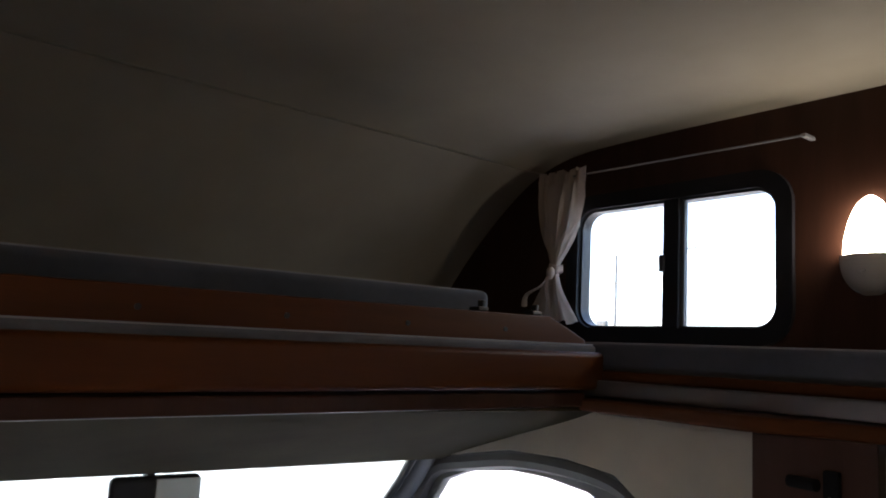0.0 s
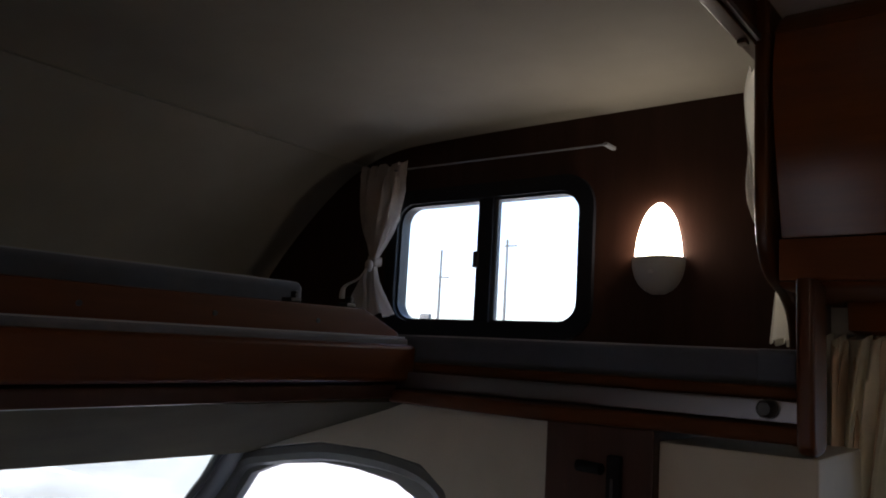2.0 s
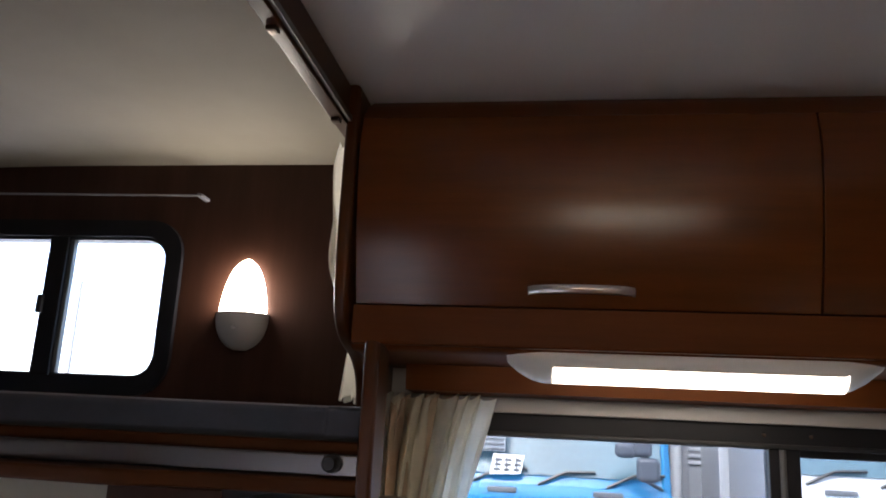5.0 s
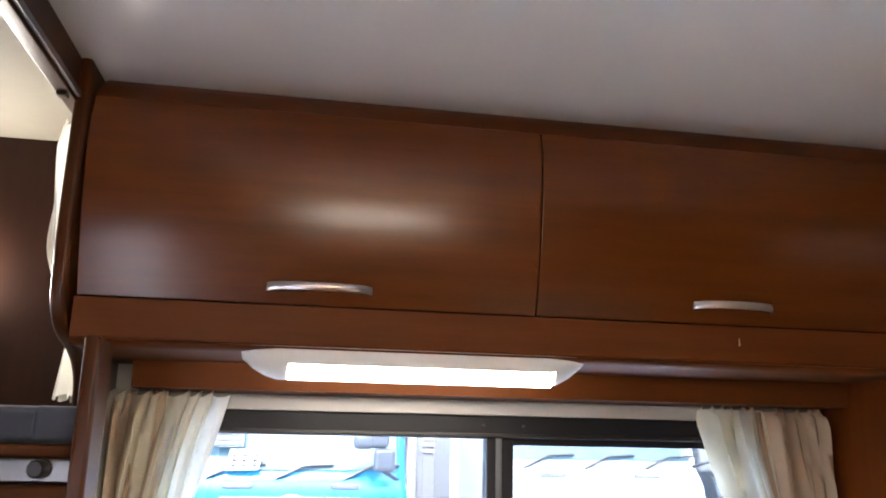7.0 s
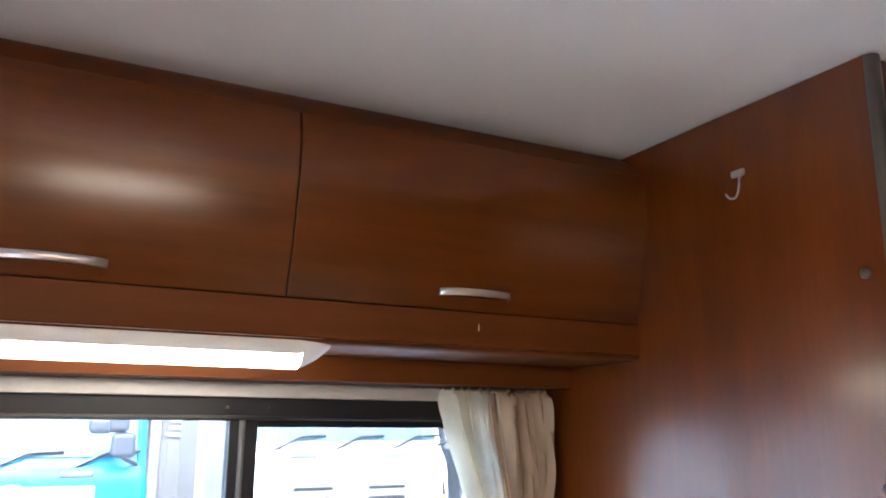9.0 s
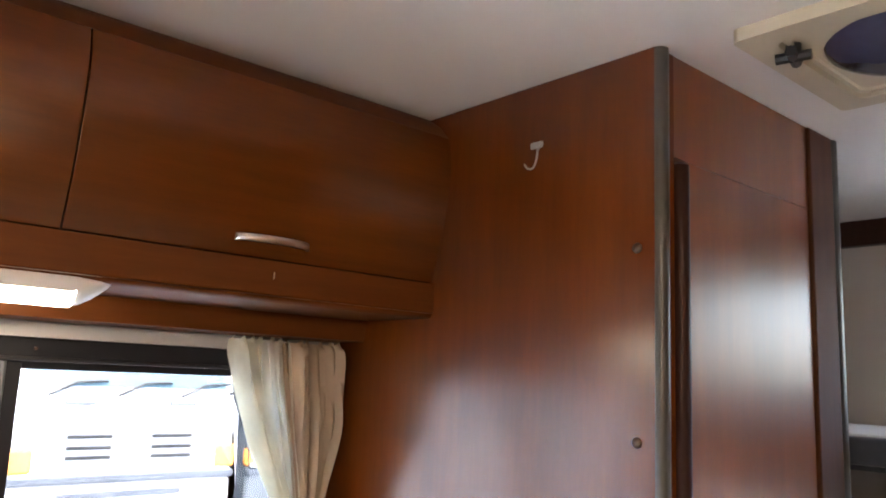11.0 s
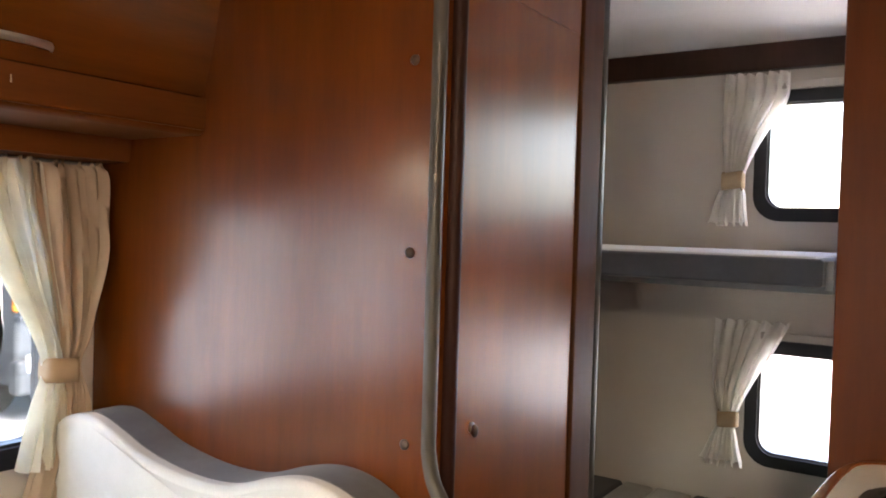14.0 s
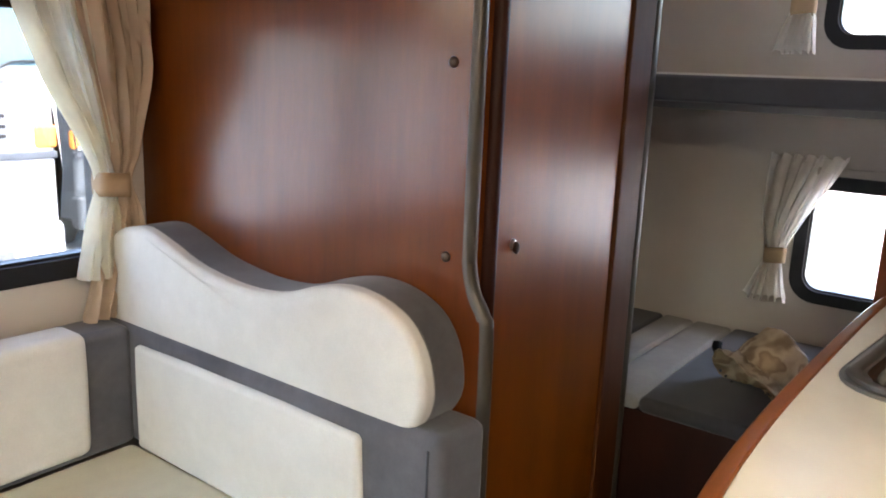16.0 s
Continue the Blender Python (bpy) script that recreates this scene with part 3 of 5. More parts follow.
bunk = thing("over_cab_bunk", (-1.1, 0.8, 1.32), "cherry veneer pull-out bunk base above the cab", "bunk bed")
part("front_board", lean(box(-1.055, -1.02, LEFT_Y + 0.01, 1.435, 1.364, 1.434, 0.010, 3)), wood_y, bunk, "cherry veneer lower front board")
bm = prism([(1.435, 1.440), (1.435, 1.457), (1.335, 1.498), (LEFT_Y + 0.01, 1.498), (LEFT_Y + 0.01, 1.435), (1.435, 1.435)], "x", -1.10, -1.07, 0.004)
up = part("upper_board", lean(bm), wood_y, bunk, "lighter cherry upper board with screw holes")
for y in (0.13, 0.35, 0.572, 0.783, 1.0, 1.217):
    part("screw_hole", lean(tube([(-1.0685, y, 1.469), (-1.075, y, 1.469)], 0.0045, 10)), black_plastic, up)
part("under_rail", lean(box(-1.09, -1.035, LEFT_Y + 0.01, 1.40, 1.332, 1.360, 0.006)), wood_dark, bunk)
part("base_board", box(-2.09, -1.101, LEFT_Y + 0.01, 1.776, 1.352, 1.402), wood_dark, bunk)
for y in (1.165, 1.30):
    part("catch", lean(box(-1.098, -1.072, y - 0.012, y + 0.012, 1.498, 1.506, 0.002, bm=box(-1.092, -1.078, y + 0.002, y + 0.010, 1.505, 1.518, 0.002))), black_plastic, bunk, "small black bed catch")
mat_ = thing("lower_mattress", (-1.055, 0.6, 1.42), "thin edge of grey padding between bunk boards", "mattress")
part("pad", lean(pillow(-1.068, -1.040, LEFT_Y + 0.02, 1.432, 1.420, 1.446, 0.006, 0.002)), grey_suede, mat_)
part("piping", lean(tube([(-1.045, LEFT_Y + 0.03, 1.4475), (-1.045, 0.7, 1.4475), (-1.045, 1.425, 1.4475)], 0.0018, 6)), piping_grey, mat_, "grey piping")
mat_ = thing("bunk_mattress", (-1.5, 0.5, 1.485), "slate grey bunk mattress above the cab", "mattress")
part("pad", lean(pillow(-1.90, -1.13, LEFT_Y + 0.02, 1.235, 1.485, 1.540, 0.016, 0.004)), bunk_suede, mat_)
part("piping", lean(tube([(-1.138, LEFT_Y + 0.03, 1.537), (-1.138, 0.6, 1.538), (-1.138, 1.15, 1.537), (-1.142, 1.215, 1.534), (-1.16, 1.228, 1.534)], 0.0018, 6)), piping_grey, mat_, "grey piping")
mat_ = thing("side_mattress", (-0.9, 1.6, 1.405), "slate grey side mattress below the bunk window", "mattress")
part("pad", pillow(-1.45, -0.378, 1.45, 1.775, 1.405, 1.458, 0.012, 0.003, 3), bunk_suede, mat_)
part("pad_end", pillow(-0.392, -0.3185, 1.4495, 1.50, 1.405, 1.4585, 0.010, 0.0, 3), bunk_suede, mat_)
part("piping", tube([(-1.44, 1.456, 1.456), (-0.9, 1.4545, 1.4575), (-0.325, 1.456, 1.456)], 0.0018, 6), piping_grey, mat_, "grey piping")
shelf = thing("side_ledge", (-0.8, 1.6, 1.33), "cherry veneer ledge under the bunk mattress", "shelf")
part("top_strip", box(-1.30, -0.319, 1.43, 1.555, 1.3865, 1.405, 0.006, 3), wood_shaded, shelf)
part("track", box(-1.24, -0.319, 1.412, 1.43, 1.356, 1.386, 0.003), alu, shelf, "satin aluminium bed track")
part("board", prism([(-1.10, 1.395), (-0.70, 1.352), (-0.66, 1.356), (-0.60, 1.395), (-0.319, 1.400), (-0.319, 1.555), (-1.10, 1.555)], "z", 1.328, 1.352, 0.006, 3), wood_shaded, shelf, "bevelled cherry ledge board")
kn = thing("track_knob", (-0.352, 1.41, 1.375), "black plastic knob on the bed track", "knob")
part("knob_body", tube([(-0.358, 1.412, 1.374), (-0.358, 1.390, 1.374), (-0.358, 1.383, 1.374)], [0.0125, 0.0125, 0.009], 16), black_plastic, kn)
part("knob_base", tube([(-0.358, 1.414, 1.374), (-0.358, 1.408, 1.374)], 0.0145, 16), black_plastic, kn)
post = thing("bulkhead_post", (-0.61, 1.45, 0.05), "dark cherry post between the cab panels", "post")
part("post_body", box(-0.705, -0.52, 1.40, 1.70, 0.05, 1.328, 0.004), wood_dark, post)
part("bracket", box(-0.592, -0.568, 1.388, 1.40, 1.20, 1.285, 0.004), black_matt, post, "black belt bracket")
part("bracket_pin", tube([(-0.645, 1.40, 1.262), (-0.60, 1.390, 1.262)], 0.009, 10), black_matt, post)
part("bracket_slot", box(-0.583, -0.579, 1.3855, 1.389, 1.21, 1.25, 0.001), black_plastic, post)

lamp = thing("wall_lamp", (-0.678, WALL_Y, 1.66), "lit egg-shaped wall lamp beside the bunk window", "lamp")


def egg(z_lo, z_hi, full=0.052, deep=0.045, n=10, m=20):
    """Part of an egg on the wall, between two heights; widest low, pointed above."""
    bm = bmesh.new()
    rows = []
    for k in range(n + 1):
        z = z_lo + (z_hi - z_lo) * k / n
        q = (z - 1.640) / (0.120 if z > 1.640 else 0.072)
        w = math.sqrt(max(0.0004, 1 - abs(q) ** (1.75 if z > 1.640 else 2.2)))
        rows.append([bm.verts.new((-0.678 + math.cos(a) * full * w, WALL_Y - math.sin(a) * deep * w, z)) for a in (math.pi * j / m for j in range(m + 1))])
    for a, b in zip(rows, rows[1:]):
        for j in range(m):
            bm.faces.new((a[j], a[j + 1], b[j + 1], b[j]))
    bm.faces.new(rows[0])
    bm.faces.new(rows[-1][::-1])
    return bm


part("diffuser", egg(1.647, 1.759, 0.050), lamp_glow, lamp, "glowing white diffuser")
part("cup", egg(1.570, 1.645, 0.056), frosted, lamp, "grey frosted lower cup")
part("switch", ellipsoid((-0.676, WALL_Y - 0.046, 1.612), (0.006, 0.004, 0.004), u=10, v=6), chrome, lamp)
rod = thing("curtain_rail", (-1.05, 1.745, 1.89), "thin white curtain rail above the bunk window", "rail")
part("bar", tube([(-1.40, 1.742, 1.893), (-0.785, 1.742, 1.889)], 0.0024, 8), piping_grey, rod)
part("end_stop", box(-0.791, -0.780, 1.737, WALL_Y, 1.885, 1.893, 0.002), piping_grey, rod)
part("end_stop", box(-1.41, -1.395, 1.734, WALL_Y, 1.885, 1.900, 0.003), white_plastic, rod)


def curtain(name, rows, axis, plane, pleats, cloth_mat, label, tie=None, seed=0, group="", lining_rows=None):
    c = thing(name, to_world(axis, (rows[0][1] + rows[0][2]) / 2, rows[0][0], plane), label, "curtain", group)
    part("cloth", curtain_sheet(rows, axis, plane, pleats, seed), cloth_mat, c, smooth=80)
    if lining_rows:
        s, rws, n = lining_rows
        part("outer_cloth", curtain_sheet(rws, axis, plane + s, n, seed + 3), tan_cloth, c, "tan outer drape", smooth=80)
    if tie:
        h0, h1, z0, z1, depth = tie
        thicken(part("tie_band", band(axis, plane, h0, h1, z0, z1, depth), tie_cloth if name != "bunk_curtain" else cloth_mat, c, "tan tie band"), 0.003)
    return c


curtain("bunk_curtain", [(1.912, -1.512, -1.345, 0.017), (1.82, -1.500, -1.352, 0.026), (1.73, -1.480, -1.385, 0.020), (1.66, -1.452, -1.427, 0.007), (1.61, -1.478, -1.420, 0.012), (1.56, -1.515, -1.395, 0.017), (1.515, -1.545, -1.365, 0.020)],
        "y", 1.742, 4, dusty_cloth, "dusty off-white curtain tied back beside the bunk window", (-1.455, -1.422, 1.642, 1.664, 0.016), 11)

bc = next(o for o in scene.objects if o.name == "bunk_curtain")
part("knot", ellipsoid((-1.437, 1.720, 1.642), (0.012, 0.010, 0.016), u=16, v=10), dusty_cloth, bc, "knotted off-white tie")
for ends in (((-1.440, 1.712, 1.632), (-1.452, 1.700, 1.605), (-1.500, 1.700, 1.585), (-1.512, 1.705, 1.555)), ((-1.437, 1.712, 1.632), (-1.430, 1.700, 1.598), (-1.424, 1.702, 1.560), (-1.432, 1.705, 1.530))):
    tail = smooth_line(ends, 5)
    part("tie_end", tube(tail, [0.004 + 0.004 * k / (len(tail) - 1) for k in range(len(tail))], 8, squash=(1.0, 0.4)), dusty_cloth, bc)

# ---------------------------------------------------------------- divider and bunk rail
rail = thing("bunk_rail", (-0.40, 0.8, CEIL), "cherry cross rail with aluminium curtain track", "rail")
part("beam", box(-0.392, -0.371, LEFT_Y, 1.50, 1.898, 1.968, 0.002), wood_edge_shaded, rail)
part("track", box(-0.3705, -0.364, LEFT_Y, 1.388, 1.903, 1.913, 0.001), alu, rail, "aluminium curtain track")
for y in (1.08, 1.365):
    part("track_clip", box(-0.390, -0.376, y - 0.008, y + 0.008, 1.892, 1.899, 0.002), bronze_cap, rail)
prof = smooth_line([(1.390, 1.968), (1.390, 1.80), (1.393, 1.67), (1.405, 1.60), (1.445, 1.560), (1.525, 1.535), (1.570, 1.495), (1.582, 1.41), (1.584, 1.335), (1.605, 1.302), (1.65, 1.296)], 5)
prof = [(p.x, p.y) for p in prof] + [(1.74, 1.30), (1.775, 1.33), (1.775, 1.968)]
divider = thing("bunk_partition", (-0.365, 1.60, 1.30), "rounded cherry partition beside the overhead cabinet", "partition")
part("panel", prism(prof, "x", -0.376, -0.353, 0.008, 4), wood_edge_shaded, divider)
foot = smooth_line([(1.386, 1.5535), (1.386, 1.45), (1.387, 1.345), (1.395, 1.322), (1.41, 1.315), (1.435, 1.316), (1.455, 1.324), (1.462, 1.345), (1.463, 1.45), (1.463, 1.5535)], 5)
part("foot", prism([(p.x, p.y) for p in foot], "x", -0.318, -0.294, 0.007, 3), wood_edge_shaded, divider, "rounded cherry foot beside the bed track")
curtain("divider_curtain", [(1.893, 1.455, 1.60, 0.004), (1.84, 1.422, 1.62, 0.006), (1.75, 1.428, 1.64, 0.007), (1.69, 1.440, 1.66, 0.007), (1.64, 1.505, 1.68, 0.006), (1.59, 1.590, 1.70, 0.005), (1.54, 1.585, 1.73, 0.008), (1.475, 1.560, 1.75, 0.009)],
        "x", -0.399, 6, cream_cloth, "cream bunk curtain gathered behind the divider", None, 23)

# ---------------------------------------------------------------- overhead cabinet
CAB_L, SEAM, CAB_R = -0.350, 0.344, 1.056


def bulge(z):
    """The front of the doors swells towards the room."""
    line = ((1.60, 1.444), (1.64, 1.430), (1.68, 1.418), (1.72, 1.408), (1.76, 1.400), (1.80, 1.394), (1.84, 1.391), (1.88, 1.393), (1.915, 1.403), (1.945, 1.430), (1.97, 1.468))
    for (z0, y0), (z1, y1) in zip(line, line[1:]):
        if z <= z1:
            return y0 + (y1 - y0) * (z - z0) / (z1 - z0)
    return line[-1][1]


def door_bm(x0, x1, z0=1.6176, z1=1.9148, n=8):
    line = [(bulge(z0 + (z1 - z0) * k / n), z0 + (z1 - z0) * k / n) for k in range(n + 1)]
    return prism(line + [(y + 0.018, z) for y, z in line[::-1]], "x", x0, x1, 0.0016, 2)


def bow_handle(x0, x1, z, y):
    bm = bmesh.new()
    n, rows = 14, []
    for k in range(n + 1):
        u = k / n
        out = 0.021 * math.sin(u * math.pi) ** 0.45
        h = 0.006
        x = x0 + (x1 - x0) * u
        rows.append([bm.verts.new((x, y - out + dy, z + dz)) for dy, dz in ((-0.004, -h), (-0.006, -h * 0.3), (-0.006, h * 0.3), (-0.004, h), (0.002, h), (0.002, -h))])
    for a, b in zip(rows, rows[1:]):
        for j in range(6):
            bm.faces.new((a[j], a[(j + 1) % 6], b[(j + 1) % 6], b[j]))
    bm.faces.new(rows[0])
    bm.faces.new(rows[-1][::-1])
    return bm


for x0, x1, hx, hz in ((CAB_L, SEAM, (-0.079, 0.080), 1.6420), (SEAM, CAB_R, (0.612, 0.752), 1.6460)):
    cab = thing("overhead_cabinet", ((x0 + x1) / 2, 1.6, 1.60), "glossy cherry overhead cabinet with bowed lift-up door", "cabinet", "overhead cabinets")
    part("body", box(x0 + 0.001, x1 - 0.001, 1.47, 1.772, 1.6150, 1.92), wood_dark, cab)
    top_line = [(bulge(z), z) for z in (1.9155, 1.93, 1.945, 1.955, CEIL - 0.001)]
    part("top_strip", prism(top_line + [(1.48, CEIL - 0.001), (1.48, 1.9155)], "x", x0, x1), wood_matt, cab)
    door = part("door", door_bm(x0 + 0.0009, x1 - 0.0009), wood_h, cab, "bowed cherry veneer door")
    part("handle", bow_handle(hx[0], hx[1], hz, bulge(hz)), chrome, door, "bowed satin metal handle")
rail_ = thing("cabinet_valance", (0.35, 1.6, 1.545), "cherry valance below the overhead cabinet doors", "valance")
part("face_strip", prism([(1.428, 1.6140), (1.428, 1.560), (1.431, 1.5545), (1.446, 1.5545), (1.446, 1.6140)], "x", CAB_L, CAB_R, 0.001), wood_matt, rail_)
part("nosing", prism([(1.4315, 1.553), (1.434, 1.549), (1.440, 1.5455), (1.452, 1.5445), (1.452, 1.553)], "x", CAB_L, CAB_R), wood_matt, rail_)
part("underside", box(CAB_L, CAB_R, 1.4525, 1.772, 1.5455, 1.6140), wood_matt, rail_)
bm = prism([(1.652, 1.5445), (1.660, 1.499), (1.772, 1.497), (1.772, 1.5445)], "x", CAB_L + 0.045, CAB_R - 0.002)
single("pelmet_board", bm, wood_matt, "cherry fascia board above the dinette window", "board")
single("curtain_batten", box(-0.34, 1.05, 1.745, 1.774, 1.468, 1.497, 0.003), batten_grey, "pale grey batten above the dinette window", "batten")
single("scratch", box(0.6885, 0.6905, 1.4268, 1.4279, 1.582, 1.594), tan_cloth, "pale scratch mark on the cabinet rail", "scratch")

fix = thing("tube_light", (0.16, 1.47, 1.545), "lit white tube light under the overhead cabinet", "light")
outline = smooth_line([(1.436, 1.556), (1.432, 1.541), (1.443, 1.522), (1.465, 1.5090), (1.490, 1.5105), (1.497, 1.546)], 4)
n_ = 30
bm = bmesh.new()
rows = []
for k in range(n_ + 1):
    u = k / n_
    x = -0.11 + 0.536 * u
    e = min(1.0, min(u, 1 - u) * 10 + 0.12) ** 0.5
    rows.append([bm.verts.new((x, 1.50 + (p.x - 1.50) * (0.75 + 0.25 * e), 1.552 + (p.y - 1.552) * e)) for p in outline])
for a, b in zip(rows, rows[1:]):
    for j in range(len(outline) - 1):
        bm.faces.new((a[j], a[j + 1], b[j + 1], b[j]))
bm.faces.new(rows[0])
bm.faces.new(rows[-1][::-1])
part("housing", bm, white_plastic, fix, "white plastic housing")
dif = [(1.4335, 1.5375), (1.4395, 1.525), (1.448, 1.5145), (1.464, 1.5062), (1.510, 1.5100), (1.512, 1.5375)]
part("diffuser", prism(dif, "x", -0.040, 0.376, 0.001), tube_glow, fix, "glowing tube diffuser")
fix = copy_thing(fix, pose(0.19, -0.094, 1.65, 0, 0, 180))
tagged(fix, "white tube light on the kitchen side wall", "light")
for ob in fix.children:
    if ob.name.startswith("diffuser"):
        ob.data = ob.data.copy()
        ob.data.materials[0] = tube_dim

# dinette curtains
curtain("dinette_curtain", [(1.494, 0.775, 0.908, 0.016), (1.465, 0.772, 0.905, 0.026), (1.40, 0.786, 0.912, 0.024), (1.28, 0.826, 0.930, 0.024), (1.16, 0.896, 0.952, 0.015), (1.08, 0.918, 0.966, 0.010), (1.02, 0.900, 0.968, 0.015), (0.89, 0.872, 0.980, 0.020)],
        "y", 1.726, 6, cream_cloth, "cream and tan curtain tied back beside the dinette window", (0.914, 0.984, 1.053, 1.102, 0.028), 5, "dinette curtains",
        (0.004, [(1.492, 0.880, 1.030, 0.016), (1.465, 0.872, 1.034, 0.028), (1.40, 0.880, 1.036, 0.026), (1.28, 0.905, 1.032, 0.025), (1.15, 0.940, 1.010, 0.016), (1.08, 0.948, 0.988, 0.008), (1.0, 0.945, 1.012, 0.012), (0.80, 0.868, 1.034, 0.018)], 6))
curtain("dinette_curtain", [(1.492, -0.350, -0.145, 0.016), (1.40, -0.350, -0.172, 0.018), (1.28, -0.350, -0.20, 0.018), (1.16, -0.335, -0.235, 0.013), (1.08, -0.325, -0.26, 0.010), (1.0, -0.335, -0.245, 0.014), (0.90, -0.34, -0.22, 0.018)],
        "y", 1.705, 7, cream_cloth, "cream curtain tied back beside the dinette window", (-0.33, -0.255, 1.055, 1.102, 0.026), 8, "dinette curtains",
        (0.012, [(1.49, -0.351, -0.235, 0.018), (1.40, -0.351, -0.25, 0.021), (1.28, -0.351, -0.265, 0.021), (1.15, -0.338, -0.275, 0.014), (1.08, -0.325, -0.285, 0.007), (1.0, -0.345, -0.27, 0.012), (0.80, -0.35, -0.23, 0.018)], 5))

# ---------------------------------------------------------------- washroom block
PX, PY = 1.055, 0.911
edge = smooth_line([(PY, CEIL - 0.002), (PY, 1.5), (PY, 1.08), (PY - 0.001, 1.03), (PY - 0.012, 0.985), (PY - 0.032, 0.95), (PY - 0.040, 0.91), (PY - 0.041, 0.6), (PY - 0.041, 0.05)], 5)
edge = [(p.x, p.y) for p in edge]
room = thing("washroom", (1.4, 1.3, 0.05), "glossy cherry washroom block beside the dinette", "washroom")
part("side_panel", prism(edge + [(1.776, 0.05), (1.776, CEIL - 0.002)], "x", PX, PX + 0.030, 0.0), wood_v, room, "glossy cherry veneer side panel")
part("edge_trim", tube([(PX + 0.015, y, z) for y, z in edge], 0.0150, 12), trim_olive, room, "rounded grey-olive edge trim")
part("jamb", box(PX + 0.030, 1.106, PY - 0.004, PY + 0.02, 0.05, CEIL - 0.002, 0.002), wood_v, room)
part("hinge_bead", tube([(1.120, PY - 0.004, 0.05), (1.120, PY - 0.004, 1.782), (1.120, PY - 0.004, 1.787)], [0.016, 0.016, 0.010], 12), bead_shade_dark, room, "dark cherry hinge bead")
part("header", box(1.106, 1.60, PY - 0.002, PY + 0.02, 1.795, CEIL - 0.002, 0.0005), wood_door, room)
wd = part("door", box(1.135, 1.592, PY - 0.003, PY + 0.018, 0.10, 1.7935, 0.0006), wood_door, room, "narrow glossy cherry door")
part("latch_plate", tube([(1.197, PY - 0.003, 1.046), (1.197, PY - 0.006, 1.046), (1.197, PY - 0.0075, 1.046)], [0.009, 0.009, 0.006], 20), chrome, wd, "round chrome latch plate")
part("latch_knob", ellipsoid((1.197, PY - 0.011, 1.041), (0.0055, 0.007, 0.011)), bronze_cap, wd, "small oval bronze knob")
part("door_stile", box(1.596, 1.706, PY - 0.010, PY + 0.02, 0.05, CEIL - 0.002, 0.006, 3), wood_post, room, "cherry corner post")
part("corner_trim", tube([(1.725, PY + 0.011, 0.05), (1.725, PY + 0.011, 1.0), (1.725, PY + 0.011, CEIL - 0.003)], 0.022, 20), trim_olive, room, "rounded grey-olive edge trim")
part("rear_panel", box(1.722, 1.745, PY + 0.024, 1.776, 0.05, CEIL - 0.002), wall_grey, room)
for z in (1.641, 1.342, 1.041):
    part("screw_cap", ellipsoid((PX - 0.001, 0.942, z), (0.005, 0.0085, 0.0085), u=16, v=10), bronze_cap, room, "bronze screw cap")
# white plastic set to a mid grey for the hook
hook_plastic = plain("greyed_white_plastic", (0.34, 0.31, 0.29), 0.4, vary=0.1)
hook = thing("coat_hook", (PX, 1.165, 1.85), "white plastic double coat hook", "hook")
part("plate", box(PX - 0.006, PX, 1.142, 1.171, 1.845, 1.858, 0.003), hook_plastic, hook)
part("prong", tube(smooth_line([(PX - 0.005, 1.152, 1.847), (PX - 0.007, 1.153, 1.824), (PX - 0.010, 1.158, 1.808), (PX - 0.014, 1.167, 1.807), (PX - 0.016, 1.174, 1.816)], 5), 0.0019, 8), hook_plastic, hook)
part("prong", tube(smooth_line([(PX - 0.006, 1.145, 1.848), (PX - 0.014, 1.144, 1.838), (PX - 0.018, 1.143, 1.842)], 4), 0.0019, 8), hook_plastic, hook)

# ---------------------------------------------------------------- dinette seat
seat = thing("dinette_bench", (0.65, 1.2, 0.05), "cream dinette seat cushion on a cherry bench", "bench")
part("base", box(0.38, 1.055, 0.85, 1.77, 0.05, 0.42, 0.006), wood_h, seat)
part("seat_cushion", pillow(0.36, 0.932, 0.84, 1.662, 0.42, 0.533, 0.018, 0.006, 1), cream_suede, seat, "cream suede seat cushion")
low = thing("lower_cushion", (0.98, 1.25, 0.53), "grey and pale suede lower backrest cushion", "cushion")
part("core", pillow(0.935, 1.056, 0.845, 1.765, 0.525, 0.795, 0.022, 0.003, 2), grey_suede, low, "slate grey suede border")
part("face_panel", pillow(0.922, 0.945, 1.005, 1.632, 0.53, 0.757, 0.010, 0.004, 3), pale_suede, low, "pale suede face panel")
part("seam", tube([(0.9335, 0.872, 0.775), (0.9335, 0.872, 0.65), (0.9335, 0.872, 0.53)], 0.0022, 6), bunk_suede, low, "dark grey seam")
sidec = thing("side_cushion", (0.5, 1.7, 0.53), "grey and pale suede cushion under the window", "cushion")
part("core", pillow(-0.20, 0.940, 1.660, 1.772, 0.528, 0.790, 0.018, 0.002, 4), grey_suede, sidec, "slate grey suede border")
part("face_panel", pillow(-0.16, 0.835, 1.640, 1.735, 0.545, 0.803, 0.022, 0.004, 5), pale_suede, sidec, "pale suede face panel")

wave = smooth_line([(1.745, 0.80), (1.745, 0.93), (1.715, 0.98), (1.63, 0.999), (1.55, 0.981), (1.47, 0.955), (1.38, 0.940), (1.30, 0.936), (1.22, 0.944), (1.14, 0.971), (1.07, 0.986), (1.0, 0.980),
                    (0.940, 0.953), (0.905, 0.905), (0.893, 0.845), (0.903, 0.806), (0.922, 0.785), (0.955, 0.775), (1.02, 0.772), (1.10, 0.772), (1.40, 0.772), (1.70, 0.775)], 5, True)


